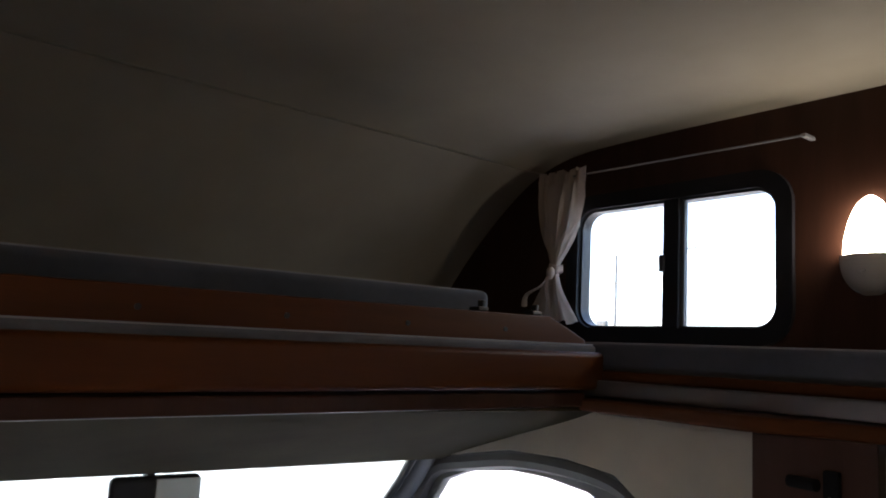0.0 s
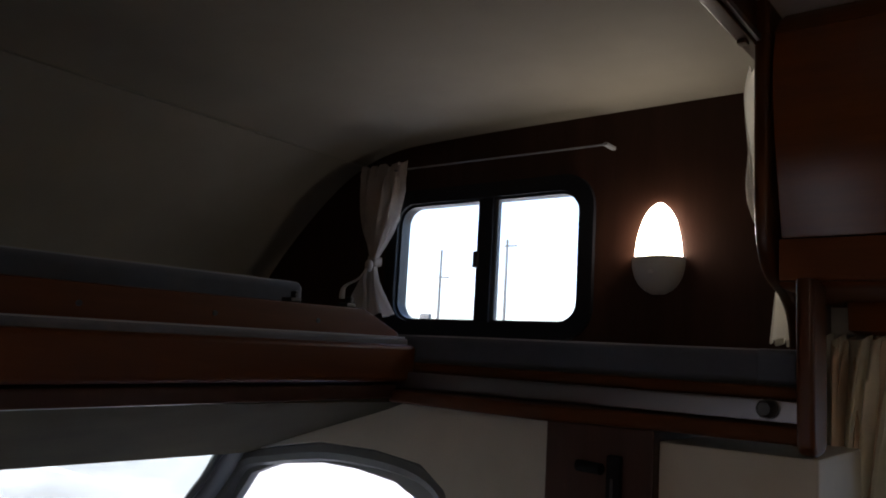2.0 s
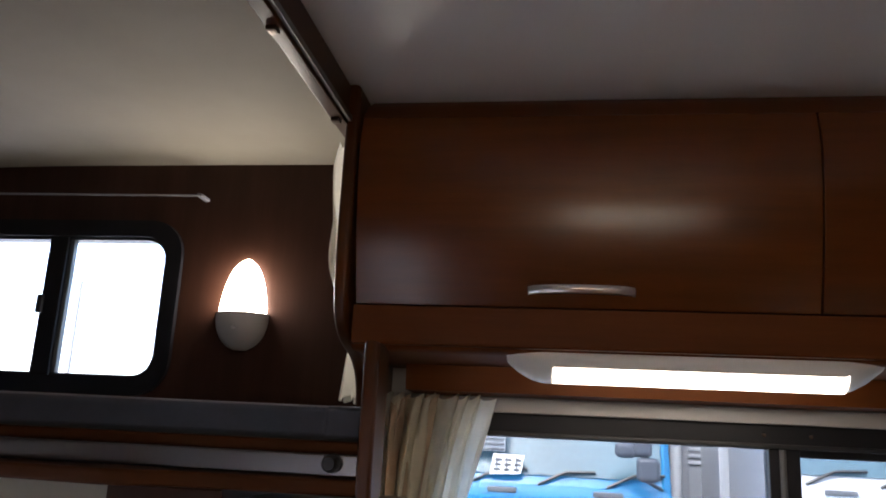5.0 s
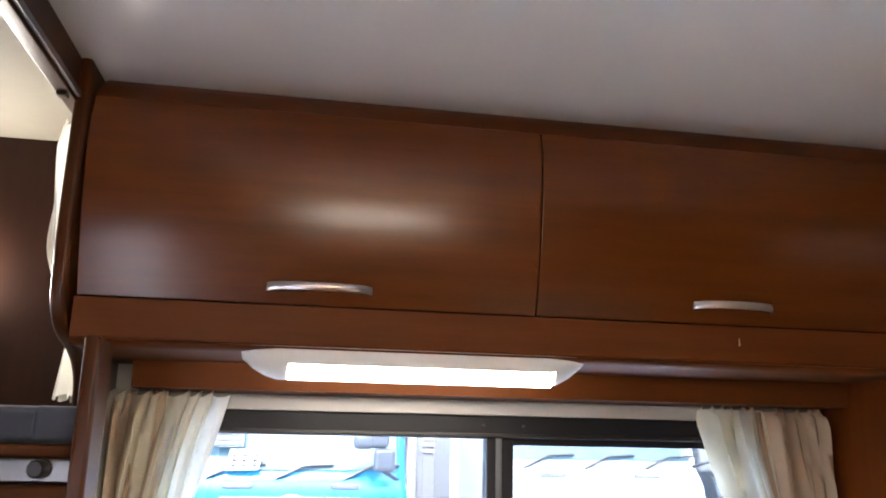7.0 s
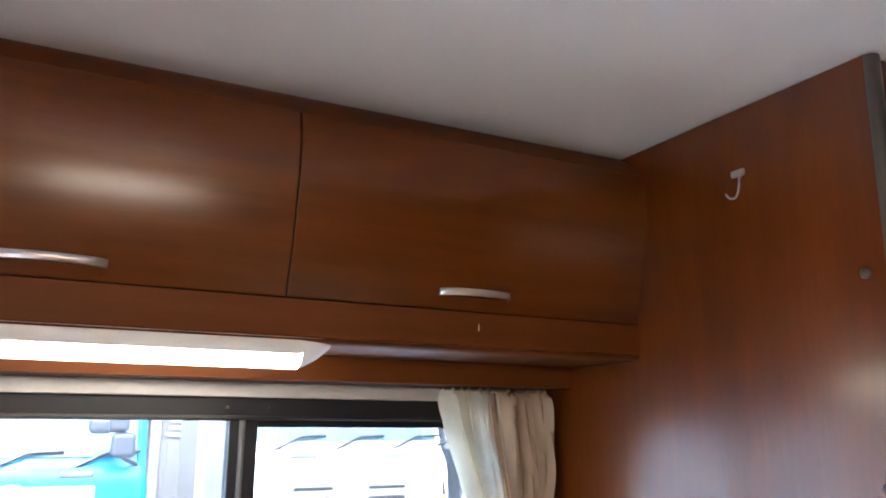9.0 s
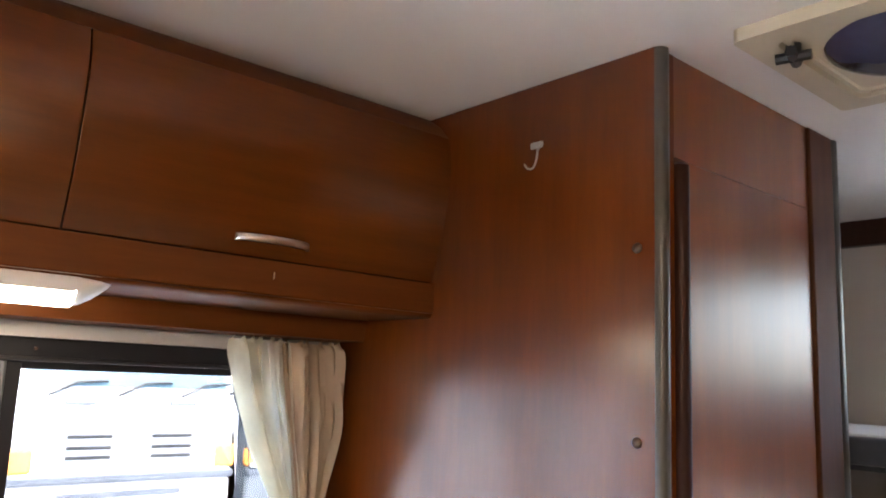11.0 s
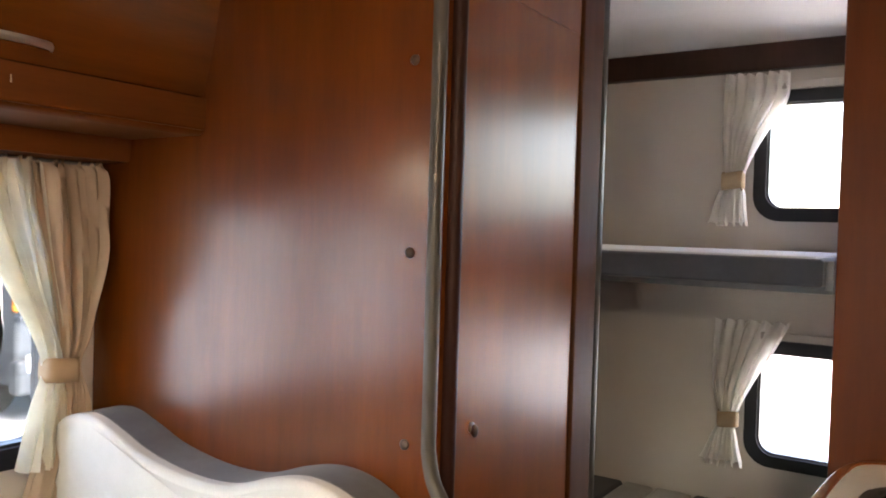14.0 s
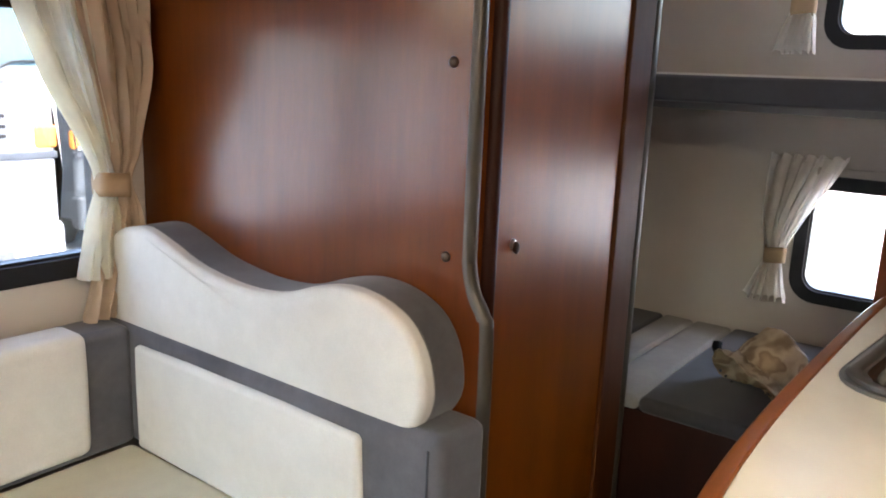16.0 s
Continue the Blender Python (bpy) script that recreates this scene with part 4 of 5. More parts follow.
def grow(line, by):
    """An outline moved outwards by a distance, or inwards."""
    pts = [Vector((p[0], p[1])) for p in line]
    area = sum(a.x * b.y - b.x * a.y for a, b in zip(pts, pts[1:] + pts[:1]))
    out = []
    for i, p in enumerate(pts):
        t = (pts[(i + 1) % len(pts)] - pts[i - 1]).normalized()
        n = Vector((t.y, -t.x)) * (1 if area > 0 else -1)
        out.append(p + n * by)
    return [(p.x, p.y) for p in out]


def padded(line, x_front, x_back, soft, swell):
    """An upholstered slab with a wavy outline, rounded to the front and faintly swollen."""
    bm = bmesh.new()
    rings = []
    for k in range(7):
        a = radians(90 * k / 6)
        rings.append([bm.verts.new((x_front + soft * (1 - math.sin(a)), y, z)) for y, z in grow(line, -soft * (1 - math.cos(a)))])
    cy = sum(v.co.y for v in rings[-1]) / len(rings[-1])
    cz = sum(v.co.z for v in rings[-1]) / len(rings[-1])
    back = [bm.verts.new((x_back, v.co.y, v.co.z)) for v in rings[0]]
    order = [back] + rings
    for f in (0.97, 0.9, 0.8, 0.65, 0.5, 0.35, 0.2, 0.08, 0.02):
        order.append([bm.verts.new((x_front - swell * (1 - f * f), cy + (v.co.y - cy) * f, cz + (v.co.z - cz) * f)) for v in rings[-1]])
    for a, b in zip(order, order[1:]):
        for i in range(len(a)):
            j = (i + 1) % len(a)
            bm.faces.new((a[i], a[j], b[j], b[i]))
    bm.faces.new(order[-1])
    bm.faces.new(back[::-1])
    return bm


top = thing("upper_cushion", (1.0, 1.3, 0.775), "wavy-topped grey and pale suede upper backrest", "cushion")
part("core", prism([(p.x, p.y) for p in wave], "x", 0.962, 1.058, 0.010, 3), grey_suede, top, "slate grey suede border", smooth=60)
part("face_panel", padded([(p.x, p.y) for p in wave], 0.944, 0.975, 0.014, 0.008), pale_suede, top, "pale suede face panel", smooth=60)

# ---------------------------------------------------------------- rear bunks
upper = thing("rear_upper_bunk", (2.1, 1.0, 1.28), "slim grey rear upper bunk", "bunk bed")
part("board", box(1.83, 2.458, 0.442, 1.776, 1.270, 1.287), grey_plastic, upper)
part("mattress", pillow(1.760, 2.455, 0.452, 1.774, 1.286, 1.343, 0.008, 0.003, 6), bunk_suede, upper, "slate grey mattress edge")
part("mattress_top", pillow(1.80, 2.44, 0.47, 1.76, 1.335, 1.3475, 0.005, 0.002, 7), pale_suede, upper, "pale suede mattress top")
part("end_strip", box(1.757, 1.772, 0.432, 0.446, 1.282, 1.340, 0.003), grey_plastic, upper, "grey end strip")
lowb = thing("rear_lower_bunk", (2.1, 1.0, 0.05), "rear lower bunk with grey and pale cushions", "bunk bed")
# near-black wood paints the shade below the cushions onto this board
part("front_board", box(1.752, 1.775, 0.442, 1.776, 0.05, 0.566, 0.004), bead_shade_dark, lowb, "cherry front board painted dark for its shade")
part("base", box(1.775, 2.46, 0.442, 1.776, 0.40, 0.564), wood_dark, lowb)
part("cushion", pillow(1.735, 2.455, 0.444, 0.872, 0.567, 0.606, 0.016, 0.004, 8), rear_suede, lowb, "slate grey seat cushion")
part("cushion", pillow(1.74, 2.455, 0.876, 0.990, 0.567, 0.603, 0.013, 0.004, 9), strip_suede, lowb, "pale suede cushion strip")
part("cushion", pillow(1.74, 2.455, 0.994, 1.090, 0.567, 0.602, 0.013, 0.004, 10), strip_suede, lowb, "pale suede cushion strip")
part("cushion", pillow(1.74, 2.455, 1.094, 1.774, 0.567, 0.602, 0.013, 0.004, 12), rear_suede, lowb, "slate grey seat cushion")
single("rear_beam", box(2.435, 2.468, LEFT_Y, 1.776, 1.862, 1.938, 0.004), wood_dark, "dark cherry beam along the rear ceiling edge", "beam", smooth=40)
single("cove", prism([(2.16, CEIL - 0.0005), (2.30, CEIL - 0.006), (2.40, 1.951), (2.434, 1.939), (2.4685, 1.939), (2.4685, CEIL - 0.0005)], "y", LEFT_Y, 1.776), ceiling_white, "off-white ceiling cove above the rear beam", "ceiling", "structure")
single("rear_batten", box(2.445, 2.468, LEFT_Y, 0.70, 1.805, 1.826, 0.003), wall_grey, "pale grey rail above the upper rear window", "batten")
single("rear_batten", box(2.445, 2.468, LEFT_Y, 0.70, 1.093, 1.114, 0.003), wall_grey, "pale grey rail above the lower rear window", "batten")
for rows, tie, seed in (
        ([(1.850, 0.815, 0.640, 0.016), (1.77, 0.815, 0.650, 0.020), (1.66, 0.818, 0.715, 0.016), (1.555, 0.812, 0.760, 0.008), (1.50, 0.828, 0.752, 0.016), (1.42, 0.848, 0.738, 0.019)], (0.755, 0.820, 1.520, 1.570, 0.020), 31),
        ([(1.142, 0.820, 0.615, 0.016), (1.06, 0.825, 0.655, 0.020), (0.96, 0.822, 0.710, 0.016), (0.86, 0.802, 0.752, 0.008), (0.80, 0.825, 0.748, 0.016), (0.722, 0.858, 0.728, 0.019)], (0.747, 0.806, 0.832, 0.878, 0.020), 37)):
    curtain("rear_curtain", rows, "x", 2.425, 6, white_cloth, "white curtain tied back beside a rear window", tie, seed, "rear curtains")

hat = thing("hat", (1.98, 0.70, 0.605), "crumpled desert camouflage bucket hat on the bunk", "hat")
HAT_AXIS = Vector((0.55, -0.40, 0.55)).normalized()
HAT_SIDE = HAT_AXIS.cross(Vector((0, 0, 1))).normalized()
HAT_UP = HAT_SIDE.cross(HAT_AXIS)
HAT_FOOT = Vector((1.938, 0.668, 0.652))


def hat_sheet(profile, seed, crush, n=64):
    """A cloth ring along (radius, height on the axis) pairs, creased and slumped on the cushion."""
    bm = bmesh.new()
    rows = []
    line = smooth_line([Vector((r, h, 0)) for r, h in profile], 4)
    for i, q in enumerate(line):
        rows.append([])
        for j in range(n):
            a = 2 * math.pi * j / n
            c, d = math.cos(a), math.sin(a)
            k = noise.noise((c * 1.3, d * 1.3, q.y * 14 + seed)) * crush
            k += noise.noise((c * 3.5, d * 3.5, q.y * 30 + seed)) * crush * 0.35
            k -= crush * 0.5 * max(0.0, 1 - abs(noise.noise((c * 2.2 + 3, d * 2.2, q.y * 18 + seed))) * 6)
            r = max(0.002, q.x + k * min(1.0, q.x / 0.05))
            v = HAT_FOOT + HAT_AXIS * (q.y + k * 0.6) + HAT_SIDE * (c * r * 0.95) + HAT_UP * (d * r * 0.80)
            floor_z = 0.609 + 0.004 * noise.noise((v.x * 40, v.y * 40, seed))
            rows[-1].append(bm.verts.new((v.x, v.y, max(floor_z, v.z))))
    for a, b in zip(rows, rows[1:]):
        for j in range(n):
            bm.faces.new((a[j], a[(j + 1) % n], b[(j + 1) % n], b[j]))
    return bm


bm = hat_sheet([(0.083, 0.0), (0.083, 0.03), (0.080, 0.065), (0.075, 0.098), (0.066, 0.112), (0.038, 0.119), (0.002, 0.121)], 4.0, 0.009)
thicken(part("crown", bm, camo, hat, smooth=75), 0.003)
bm = hat_sheet([(0.082, 0.004), (0.092, -0.006), (0.106, -0.018), (0.116, -0.026), (0.120, -0.028)], 9.0, 0.017)
thicken(part("brim", bm, camo, hat, "creased camouflage brim", smooth=75), 0.003)
strap_at = HAT_FOOT - HAT_AXIS * 0.012 - HAT_SIDE * 0.104 + HAT_UP * 0.022
part("strap", tube([strap_at, strap_at + Vector((0.012, 0.016, 0.022)), strap_at + Vector((0.030, 0.020, 0.030))], 0.012, 8, squash=(1.0, 0.45)), black_matt, hat, "black strap")
for k in range(3):
    e = HAT_FOOT - HAT_AXIS * 0.030 - HAT_SIDE * (0.100 - 0.012 * k) - HAT_UP * (0.002 + 0.014 * k)
    part("eyelet", ellipsoid((e.x, e.y, e.z), (0.004, 0.004, 0.004), u=10, v=6), black_plastic, hat)

# ---------------------------------------------------------------- kitchen
single("kitchen_partition", box(1.830, 1.860, LEFT_Y + 0.005, 0.438, 0.05, CEIL - 0.002, 0.004), wood_satin, "cherry veneer partition beside the kitchen", "partition")
kit = thing("kitchen_cabinet", (1.2, 0.1, 0.05), "cherry kitchen cabinet below the worktop", "cabinet")
front = [(0.60, LEFT_Y + 0.005), (0.62, 0.30), (0.68, 0.385), (0.76, 0.402), (0.91, 0.410), (1.10, 0.412), (1.41, 0.405), (1.70, 0.388), (1.78, 0.355), (1.805, 0.27), (1.805, LEFT_Y + 0.005)]
part("body", prism(front, "z", 0.05, 0.825), wood_v, kit)
upper_front = front
front = smooth_line([(0.60, 0.20), (0.62, 0.33), (0.68, 0.405), (0.76, 0.421), (0.91, 0.429), (1.10, 0.430), (1.41, 0.423), (1.60, 0.415), (1.70, 0.405), (1.77, 0.385), (1.81, 0.345), (1.823, 0.28)], 5)
front = [(p.x, p.y) for p in front]
counter = thing("worktop", (1.2, 0.1, 0.91), "cream kitchen worktop with cherry edging", "worktop")
tail = [(1.806, LEFT_Y + 0.004), (0.60, LEFT_Y + 0.004)]
inner = []
for x, y in front:
    k = max(0.0, (x - 1.70) / 0.123)
    inner.append((x + 0.003 - 0.020 * k, y - 0.020 + 0.015 * k))


def turned(points, angle=radians(-6)):
    """The sink stands a little askew to the front edge."""
    c, d = math.cos(angle), math.sin(angle)
    return [(1.147 + (x - 1.165) * c - (y - 0.385) * d, 0.391 + (x - 1.165) * d + (y - 0.385) * c) for x, y in points]


SINK = turned(rounded(1.175, 1.645, 0.02, 0.372, 0.06, 6))


def slab_with_hole(outer, hole, z0, z1):
    bm = bmesh.new()
    loops = []
    for line in (outer, hole):
        vs = [bm.verts.new((a, b, z1)) for a, b in line]
        loops += [bm.edges.new((vs[i], vs[(i + 1) % len(vs)])) for i in range(len(vs))]
    bmesh.ops.triangle_fill(bm, use_beauty=True, use_dissolve=False, edges=loops)
    geo = bmesh.ops.extrude_face_region(bm, geom=bm.faces[:])
    bmesh.ops.translate(bm, verts=[v for v in geo["geom"] if isinstance(v, bmesh.types.BMVert)], vec=(0, 0, z0 - z1))
    return bm


part("upper_rail", slab_with_hole(upper_front, SINK, 0.826, 0.909), wood_v, kit, smooth=30)
part("top", slab_with_hole(inner + tail, SINK, 0.912, 0.950), counter_white, counter, "cream laminate top", smooth=30)
bm = bmesh.new()
strip = front + [(x, y + 0.0004) for x, y in inner[::-1]]
prism(strip, "z", 0.905, 0.953, 0.004, 3, bm=bm)
part("edging", bm, wood_edge, counter, "cherry edge strip")
sink = thing("sink", (1.39, 0.18, 0.85), "dark grey enamelled sink set in the worktop", "sink")
rim_o = turned(rounded(1.160, 1.660, 0.005, 0.387, 0.075, 6))
rim_i = turned(rounded(1.190, 1.630, 0.035, 0.357, 0.06, 6))
part("rim", ring(rim_o, rim_i, "z", 0.9505, 0.956), rim_metal, sink, "grey metal sink rim")
edge_line = [(a, b, 0.957) for a, b in turned(rounded(1.175, 1.645, 0.020, 0.372, 0.068, 6))]
part("rim_bead", tube(edge_line + edge_line[:1], 0.010, 8, squash=(1.0, 0.6)), rim_metal, sink, "rounded grey metal bead")
bm = bmesh.new()
rows = []
for inset, z in ((0.0, 0.957), (0.010, 0.95), (0.018, 0.92), (0.03, 0.86), (0.06, 0.835)):
    rows.append([bm.verts.new((a, b, z)) for a, b in turned(rounded(1.190 + inset, 1.630 - inset, 0.035 + inset, 0.357 - inset, 0.06, 6))])
for a, b in zip(rows, rows[1:]):
    for i in range(len(a)):
        j = (i + 1) % len(a)
        bm.faces.new((a[i], a[j], b[j], b[i]))
bm.faces.new(rows[-1])
part("bowl", bm, sink_dark, sink)
part("drain", tube([(1.39, 0.18, 0.834), (1.39, 0.18, 0.839)], 0.03, 20), chrome, sink)

# ---------------------------------------------------------------- roof vent
vent = thing("roof_vent", (1.29, 0.59, CEIL), "beige roof vent with blue-grey dome", "vent")
sq_o, sq_i = rounded(1.085, 1.495, 0.385, 0.795, 0.012, 6), rounded(1.130, 1.450, 0.430, 0.750, 0.020, 6)
part("frame", ring(sq_o, sq_i, "z", CEIL - 0.022, CEIL - 0.001), beige_plastic, vent)
circ = [(1.290 + 0.142 * math.cos(a), 0.590 + 0.142 * math.sin(a)) for a in (radians(45 - 45 + 360 * k / 28) for k in range(28))]
sq = rounded(1.130, 1.450, 0.430, 0.750, 0.020, 6)
part("inner_lip", ring(rounded(1.136, 1.444, 0.436, 0.744, 0.020, 6), rounded(1.144, 1.436, 0.444, 0.736, 0.020, 6), "z", CEIL - 0.016, CEIL - 0.009), beige_plastic, vent)
part("plate", ring(sq, circ, "z", CEIL - 0.010, CEIL - 0.002), beige_plastic, vent)
dome = ellipsoid((1.290, 0.590, CEIL - 0.006), (0.141, 0.141, 0.030), u=32, v=12)
bmesh.ops.delete(dome, geom=[v for v in dome.verts if v.co.z > CEIL - 0.002], context="VERTS")
part("dome", dome, dome_blue, vent, "glossy blue-grey round shade")
bm = tube([(1.178, 0.742, CEIL - 0.010), (1.178, 0.742, CEIL - 0.030)], 0.012, 12)
for a in (15, 105):
    c, s = math.cos(radians(a)), math.sin(radians(a))
    tube([(1.178 - 0.026 * c, 0.742 - 0.026 * s, CEIL - 0.030), (1.178 + 0.026 * c, 0.742 + 0.026 * s, CEIL - 0.030)], 0.009, 8, bm=bm)
part("crank_knob", bm, black_plastic, vent, "black cross-shaped knob")

# ---------------------------------------------------------------- outside
GROUND = -0.55
bm = bmesh.new()
bmesh.ops.create_grid(bm, x_segments=2, y_segments=2, size=900)
bmesh.ops.translate(bm, verts=bm.verts, vec=(0, 0, GROUND))
single("ground", bm, asphalt, "pale dry asphalt car park", "ground", "structure", smooth=None, place=(0, 0, GROUND))
for k in range(3):
    single("parking_line", box(-16.0, -7.0, 3.2 + 2.9 * k, 3.38 + 2.9 * k, GROUND, GROUND + 0.004), line_white, "white painted parking line on asphalt", "road marking", group="parking lines")

screen_glass = plain("truck_glass", (0.055, 0.105, 0.125), 0.3, vary=0.3, scale=1.5)
lens_orange = plain("orange_lens", (0.75, 0.26, 0.05), 0.25)
lens_white = plain("headlight_lens", (0.62, 0.66, 0.68), 0.12, vary=0.1)
grille_grey = plain("grille_grey", (0.20, 0.205, 0.22), 0.4, vary=0.06)
steel = plain("painted_steel", (0.42, 0.43, 0.44), 0.35, vary=0.05)
mirror_shell = plain("mirror_shell", (0.055, 0.062, 0.075), 0.4, vary=0.15)
rubber = plain("tyre_rubber", (0.02, 0.02, 0.02), 0.8)
cargo_white = plain("cargo_white", (0.40, 0.41, 0.43), 0.45, vary=0.06)


def truck(cx, y, paint, label, sill, lift=0.0, mirrors=(-1, 1)):
    """A small cab-over lorry that faces the camper; sill is the height of the foot of its windscreen."""
    g = GROUND
    t = thing("truck", (cx, y + 1.0, g), label, "truck", "trucks")
    w, top = 0.85, sill + 0.80
    prof = smooth_line([(y + 0.02, g + 0.35), (y, g + 0.65), (y, sill - 0.25), (y + 0.03, sill - 0.06), (y + 0.06, sill), (y + 0.30, sill + 0.62), (y + 0.40, top)], 4)
    pts = [(p.x, p.y) for p in prof] + [(y + 1.55, top), (y + 1.55, g + 0.35)]
    part("body", prism(pts, "x", cx - w, cx + w, 0.05, 3), paint, t)
    part("windscreen", prism([(y + 0.052, sill + 0.02), (y + 0.285, sill + 0.62), (y + 0.31, sill + 0.62), (y + 0.075, sill + 0.02)], "x", cx - w + 0.07, cx + w - 0.07, 0.004), screen_glass, t, "dark windscreen")
    for k, wx in enumerate((-0.62, -0.12, 0.38)):
        part("wiper", tube([(cx + wx, y + 0.03, sill - 0.045), (cx + wx + 0.20, y + 0.035, sill + 0.05), (cx + wx + 0.42, y + 0.045, sill + 0.06)], 0.012, 6), black_plastic, t)
    for k, wx in enumerate((-0.50, 0.28)):
        part("grab_step", box(cx + wx, cx + wx + 0.22, y - 0.004, y + 0.05, sill - 0.115, sill - 0.075, 0.01), grey_plastic, t)
    gr = part("grille", box(cx - 0.52, cx + 0.52, y - 0.02, y + 0.02, sill + lift - 0.56, sill + lift - 0.27, 0.015), grille_grey, t, "pale grey grille")
    for sx in (-1, 1):
        for zz in (0.37, 0.45, 0.52):
            part("slot", box(cx + sx * 0.31 - 0.16, cx + sx * 0.31 + 0.16, y - 0.024, y - 0.018, sill + lift - zz - 0.014, sill + lift - zz + 0.014, 0.004), black_plastic, gr)
    n = 28
    o = [(cx + 0.115 * math.cos(2 * math.pi * k / n), sill + lift - 0.335 + 0.085 * math.sin(2 * math.pi * k / n)) for k in range(n)]
    i = [(cx + 0.085 * math.cos(2 * math.pi * k / n), sill + lift - 0.335 + 0.058 * math.sin(2 * math.pi * k / n)) for k in range(n)]
    part("badge", ring(o, i, "y", y - 0.034, y - 0.02), steel, t, "plain oval metal badge")
    part("badge_bar", box(cx - 0.085, cx + 0.085, y - 0.032, y - 0.022, sill + lift - 0.347, sill + lift - 0.320, 0.006), steel, t)
    part("bumper", box(cx - w - 0.01, cx + w + 0.01, y - 0.06, y + 0.12, g + 0.28, g + 0.62, 0.05, 3), paint, t)
    part("bumper_band", box(cx - w, cx + w, y - 0.03, y + 0.05, sill - 0.68, sill - 0.62, 0.015), mirror_shell, t)
    part("lower_slot", box(cx - 0.50, cx + 0.42, y - 0.012, y + 0.03, sill - 0.79, sill - 0.74, 0.010), mirror_shell, t)
    part("intake", box(cx - 0.45, cx + 0.45, y - 0.065, y - 0.05, g + 0.36, g + 0.44, 0.01), grey_plastic, t)
    pl = part("plate", box(cx - 0.165, cx + 0.165, y - 0.075, y - 0.062, g + 0.47, g + 0.60, 0.006), white_plastic, t, "number plate with plain bars")
    part("bar", box(cx - 0.12, cx + 0.12, y - 0.078, y - 0.076, g + 0.49, g + 0.545), grey_plastic, pl)
    for sx in (-1, 1):
        part("headlight", box(cx + sx * 0.62 - 0.16, cx + sx * 0.62 + 0.16, y - 0.072, y - 0.04, g + 0.66 - 0.17, g + 0.66, 0.03, 3), lens_white, t, "clear headlight")
        part("marker", box(cx + sx * 0.77 - 0.09, cx + sx * 0.77 + 0.09, y - 0.022, y + 0.08, sill - 0.60, sill - 0.42, 0.03, 3), lens_orange, t, "orange marker lens")
        if sx in mirrors:
            part("mirror_arm", tube([(cx + sx * 0.80, y + 0.05, sill - 0.02), (cx + sx * 0.98, y - 0.12, sill + 0.05), (cx + sx * 1.0, y - 0.12, sill + 0.45)], 0.014, 6), black_plastic, t)
            part("mirror", box(cx + sx * 1.0 - 0.09, cx + sx * 1.0 + 0.09, y - 0.16, y - 0.09, sill + 0.05, sill + 0.36, 0.03, 3), grey_plastic, t)
        wh = part("wheel", tube([(cx + sx * 0.62, y + 0.75, g + 0.36), (cx + sx * 0.84, y + 0.75, g + 0.36)], 0.36, 24), rubber, t)
        part("rim", tube([(cx + sx * 0.835, y + 0.75, g + 0.36), (cx + sx * 0.85, y + 0.75, g + 0.36)], 0.21, 20), steel, wh)
        part("wheel", tube([(cx + sx * 0.60, y + 3.6, g + 0.36), (cx + sx * 0.82, y + 3.6, g + 0.36)], 0.36, 24), rubber, t)
    part("cargo_box", box(cx - 0.90, cx + 0.90, y + 1.70, y + 4.8, g + 0.85, sill + 1.35, 0.02), cargo_white, t, "white cargo box")
    part("chassis", box(cx - 0.4, cx + 0.4, y + 1.4, y + 4.7, g + 0.45, g + 0.85), black_plastic, t)
    return t


blue_paint = plain("sky_blue_paint", (0.020, 0.165, 0.32), 0.25, vary=0.05)
white_paint = plain("white_truck_paint", (0.47, 0.475, 0.48), 0.25, vary=0.03)
grey_paint = plain("grey_truck_paint", (0.07, 0.08, 0.09), 0.35, vary=0.15)
blue = truck(-0.06, 6.35, blue_paint, "small sky-blue lorry parked facing the camper", 1.14, 0.10, (-1,))
lv = part("louvre_panel", box(-0.70, -0.43, 6.36, 6.38, 1.315, 1.66, 0.01), steel, blue)
for k in range(9):
    part("slat", box(-0.69, -0.44, 6.345, 6.362, 1.325 + 0.037 * k, 1.342 + 0.037 * k, 0.003), grey_plastic, lv)
for mx_, mz_, mw_, mh_ in ((0.44, 1.375, 0.075, 0.055), (0.55, 1.405, 0.075, 0.075), (0.595, 1.245, 0.080, 0.085)):
    part("side_mirror", box(mx_ - mw_, mx_ + mw_, 6.12, 6.20, mz_ - mh_, mz_ + mh_, 0.039, 5), mirror_shell, blue, "rounded dark grey side mirror")
part("mirror_arm", tube([(0.72, 6.40, 1.10), (0.60, 6.24, 1.16), (0.56, 6.21, 1.30), (0.54, 6.21, 1.46)], 0.015, 6), mirror_shell, blue)
part("mirror_arm", tube([(0.54, 6.21, 1.38), (0.44, 6.21, 1.375)], 0.012, 6), mirror_shell, blue)
part("door_pillar", tube([(0.735, 6.40, 1.10), (0.735, 6.45, 1.35), (0.735, 6.56, 1.75)], 0.018, 8), blue_paint, blue)
white = truck(2.33, 6.35, white_paint, "small white lorry parked facing the camper", 1.245, 0.025, (1,))
far = truck(4.72, 7.4, grey_paint, "dark grey lorry parked beyond the white one", 1.1)
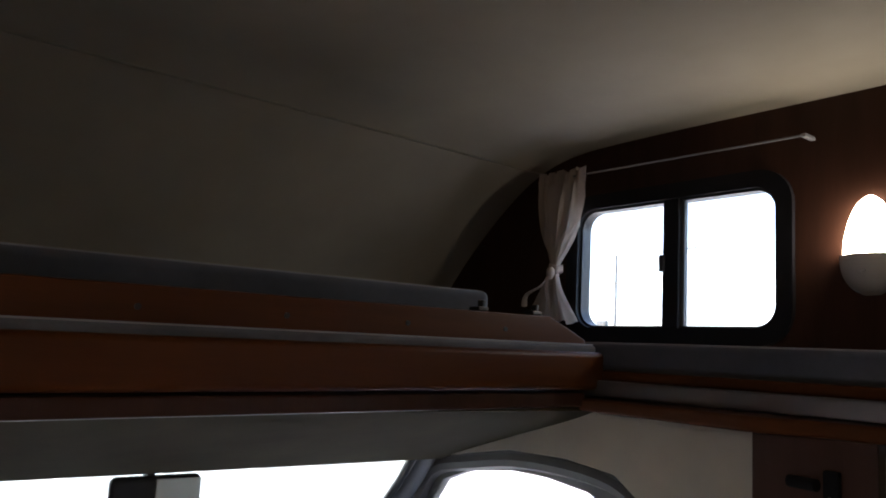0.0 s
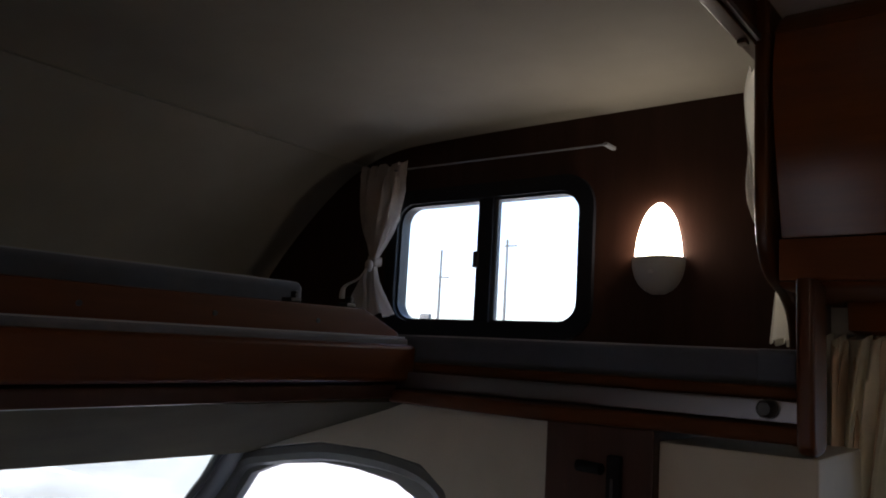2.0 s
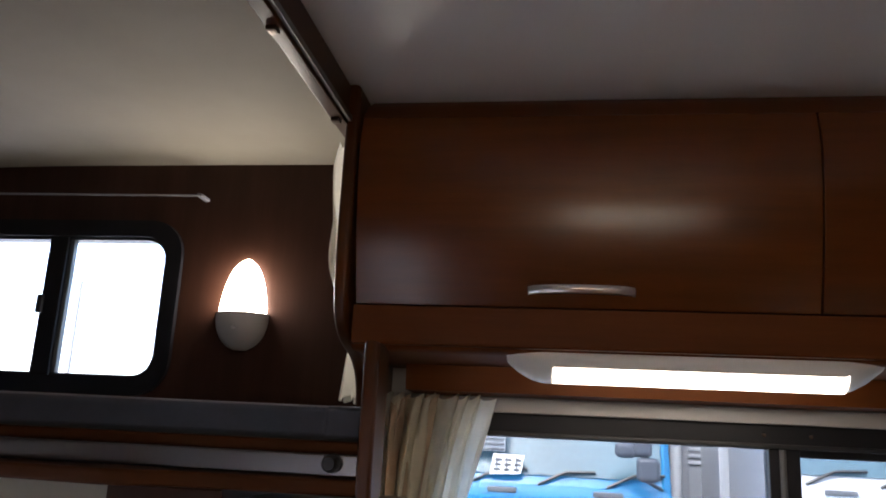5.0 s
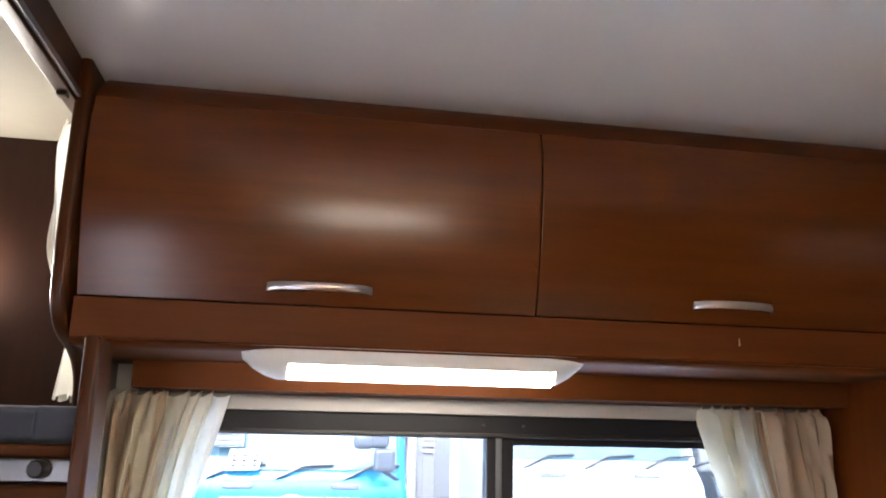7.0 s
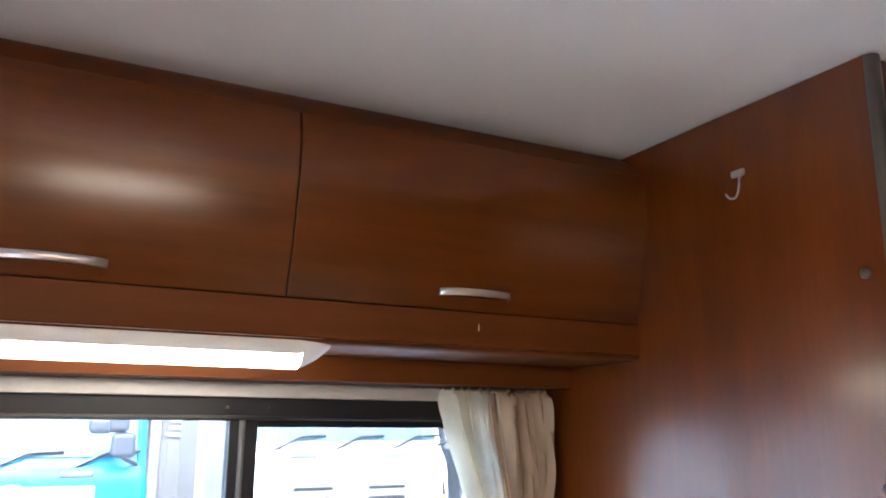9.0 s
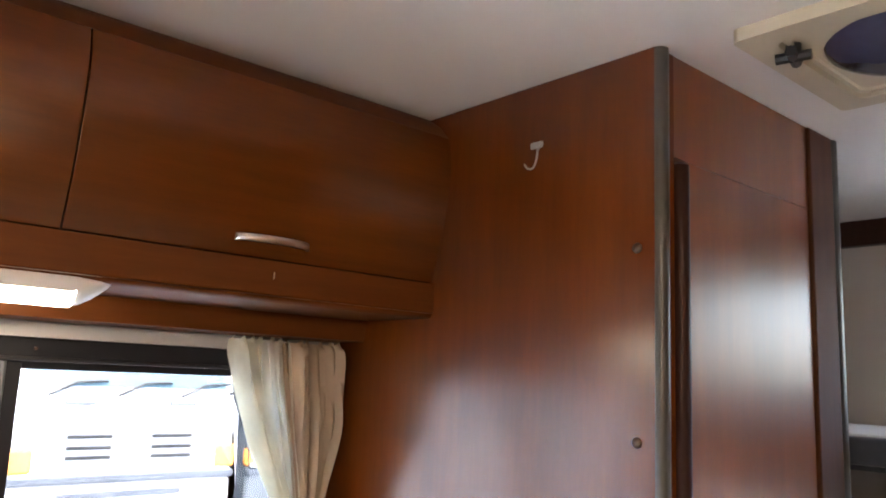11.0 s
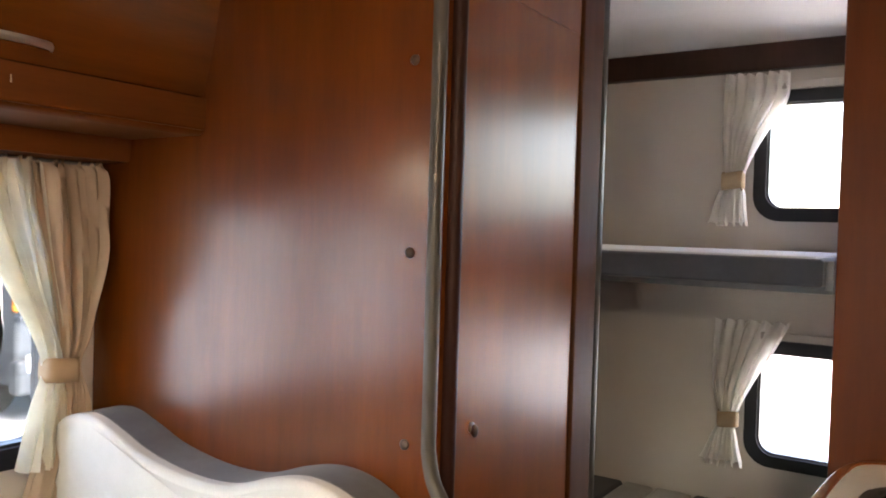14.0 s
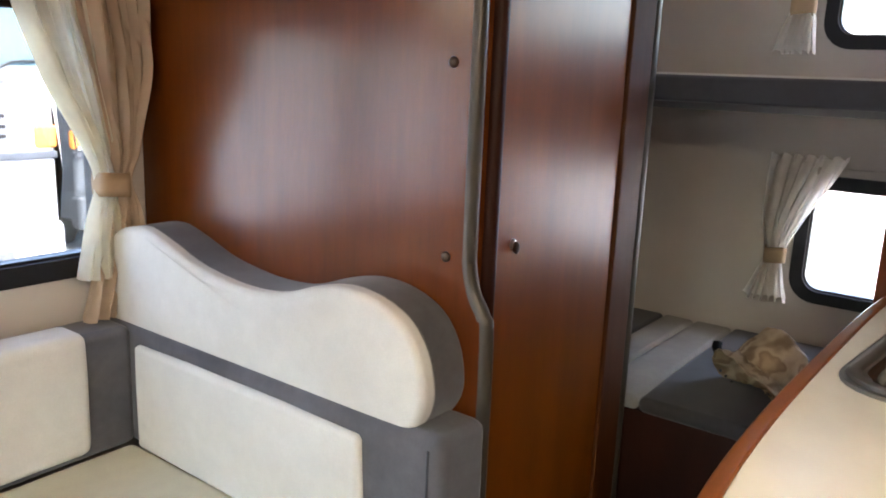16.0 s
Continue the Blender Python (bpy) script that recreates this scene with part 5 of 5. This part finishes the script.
for k in range(6):
    part("vent_slat", prism([(3.90, 0.50 + 0.085 * k), (4.25, 0.44 + 0.085 * k), (4.25, 0.475 + 0.085 * k), (3.90, 0.535 + 0.085 * k)], "y", 7.36, 7.40, 0.006), steel, far, "pale grille slat")
hut = thing("container", (2.1, 10.0, GROUND), "white ribbed container behind the parked lorries", "container")
part("body", box(1.05, 3.2, 9.0, 11.2, GROUND, 3.0, 0.02), grille_grey, hut)
for k in range(24):
    part("rib", box(1.30, 3.15, 8.975, 9.0, 1.24 + 0.07 * k, 1.275 + 0.07 * k, 0.006), cargo_white, hut)
part("lower_panel", box(1.30, 3.15, 8.985, 9.0, GROUND + 0.1, 1.20, 0.006), grille_grey, hut, "grey lower panel")
part("downpipe", tube([(1.17, 8.95, GROUND), (1.17, 8.95, 3.0)], 0.06, 12), steel, hut, "pale grey upright pipe")
card = thing("windscreen_card", (-0.41, 6.36, 1.14), "white card with dark characters behind the windscreen", "card")
part("sheet", prism([(-0.545, 1.150), (-0.310, 1.160), (-0.285, 1.298), (-0.520, 1.302)], "y", 6.350, 6.355), white_plastic, card)
for k in range(3):
    x = -0.520 + 0.075 * k
    for dz in (0.0, 0.035, 0.07):
        part("bar", box(x + 0.004 + dz * 0.2, x + 0.052 + dz * 0.2, 6.3455, 6.3495, 1.180 + dz, 1.196 + dz), grey_plastic, card)
    part("bar", box(x + 0.024, x + 0.034, 6.3455, 6.3495, 1.172, 1.277), grey_plastic, card)


def pole(x, y, top, label, arms):
    p = thing("utility_pole", (x, y, GROUND), label, "utility pole", "utility poles")
    part("shaft", tube([(x, y, GROUND), (x, y, top)], [0.07, 0.05], 10), grey_plastic, p)
    for z in arms:
        part("crossarm", box(x - 0.15, x + 0.45, y - 0.03, y + 0.03, z, z + 0.06), grey_plastic, p)
        for dx in (0.2, 0.4):
            part("insulator", tube([(x + dx, y, z + 0.1), (x + dx, y, z + 0.2)], 0.03, 8), white_plastic, p)


pole(-20.5, 26, 5.9, "slim grey utility pole beyond the car park", (4.7,))
pole(-17.2, 26, 6.2, "tall grey utility pole with crossarm", (5.9,))
single("sign_box", box(-21.5, -21.0, 26, 26.2, GROUND, 3.2, 0.03), grey_plastic, "dark upright sign box beyond the car park", "sign")
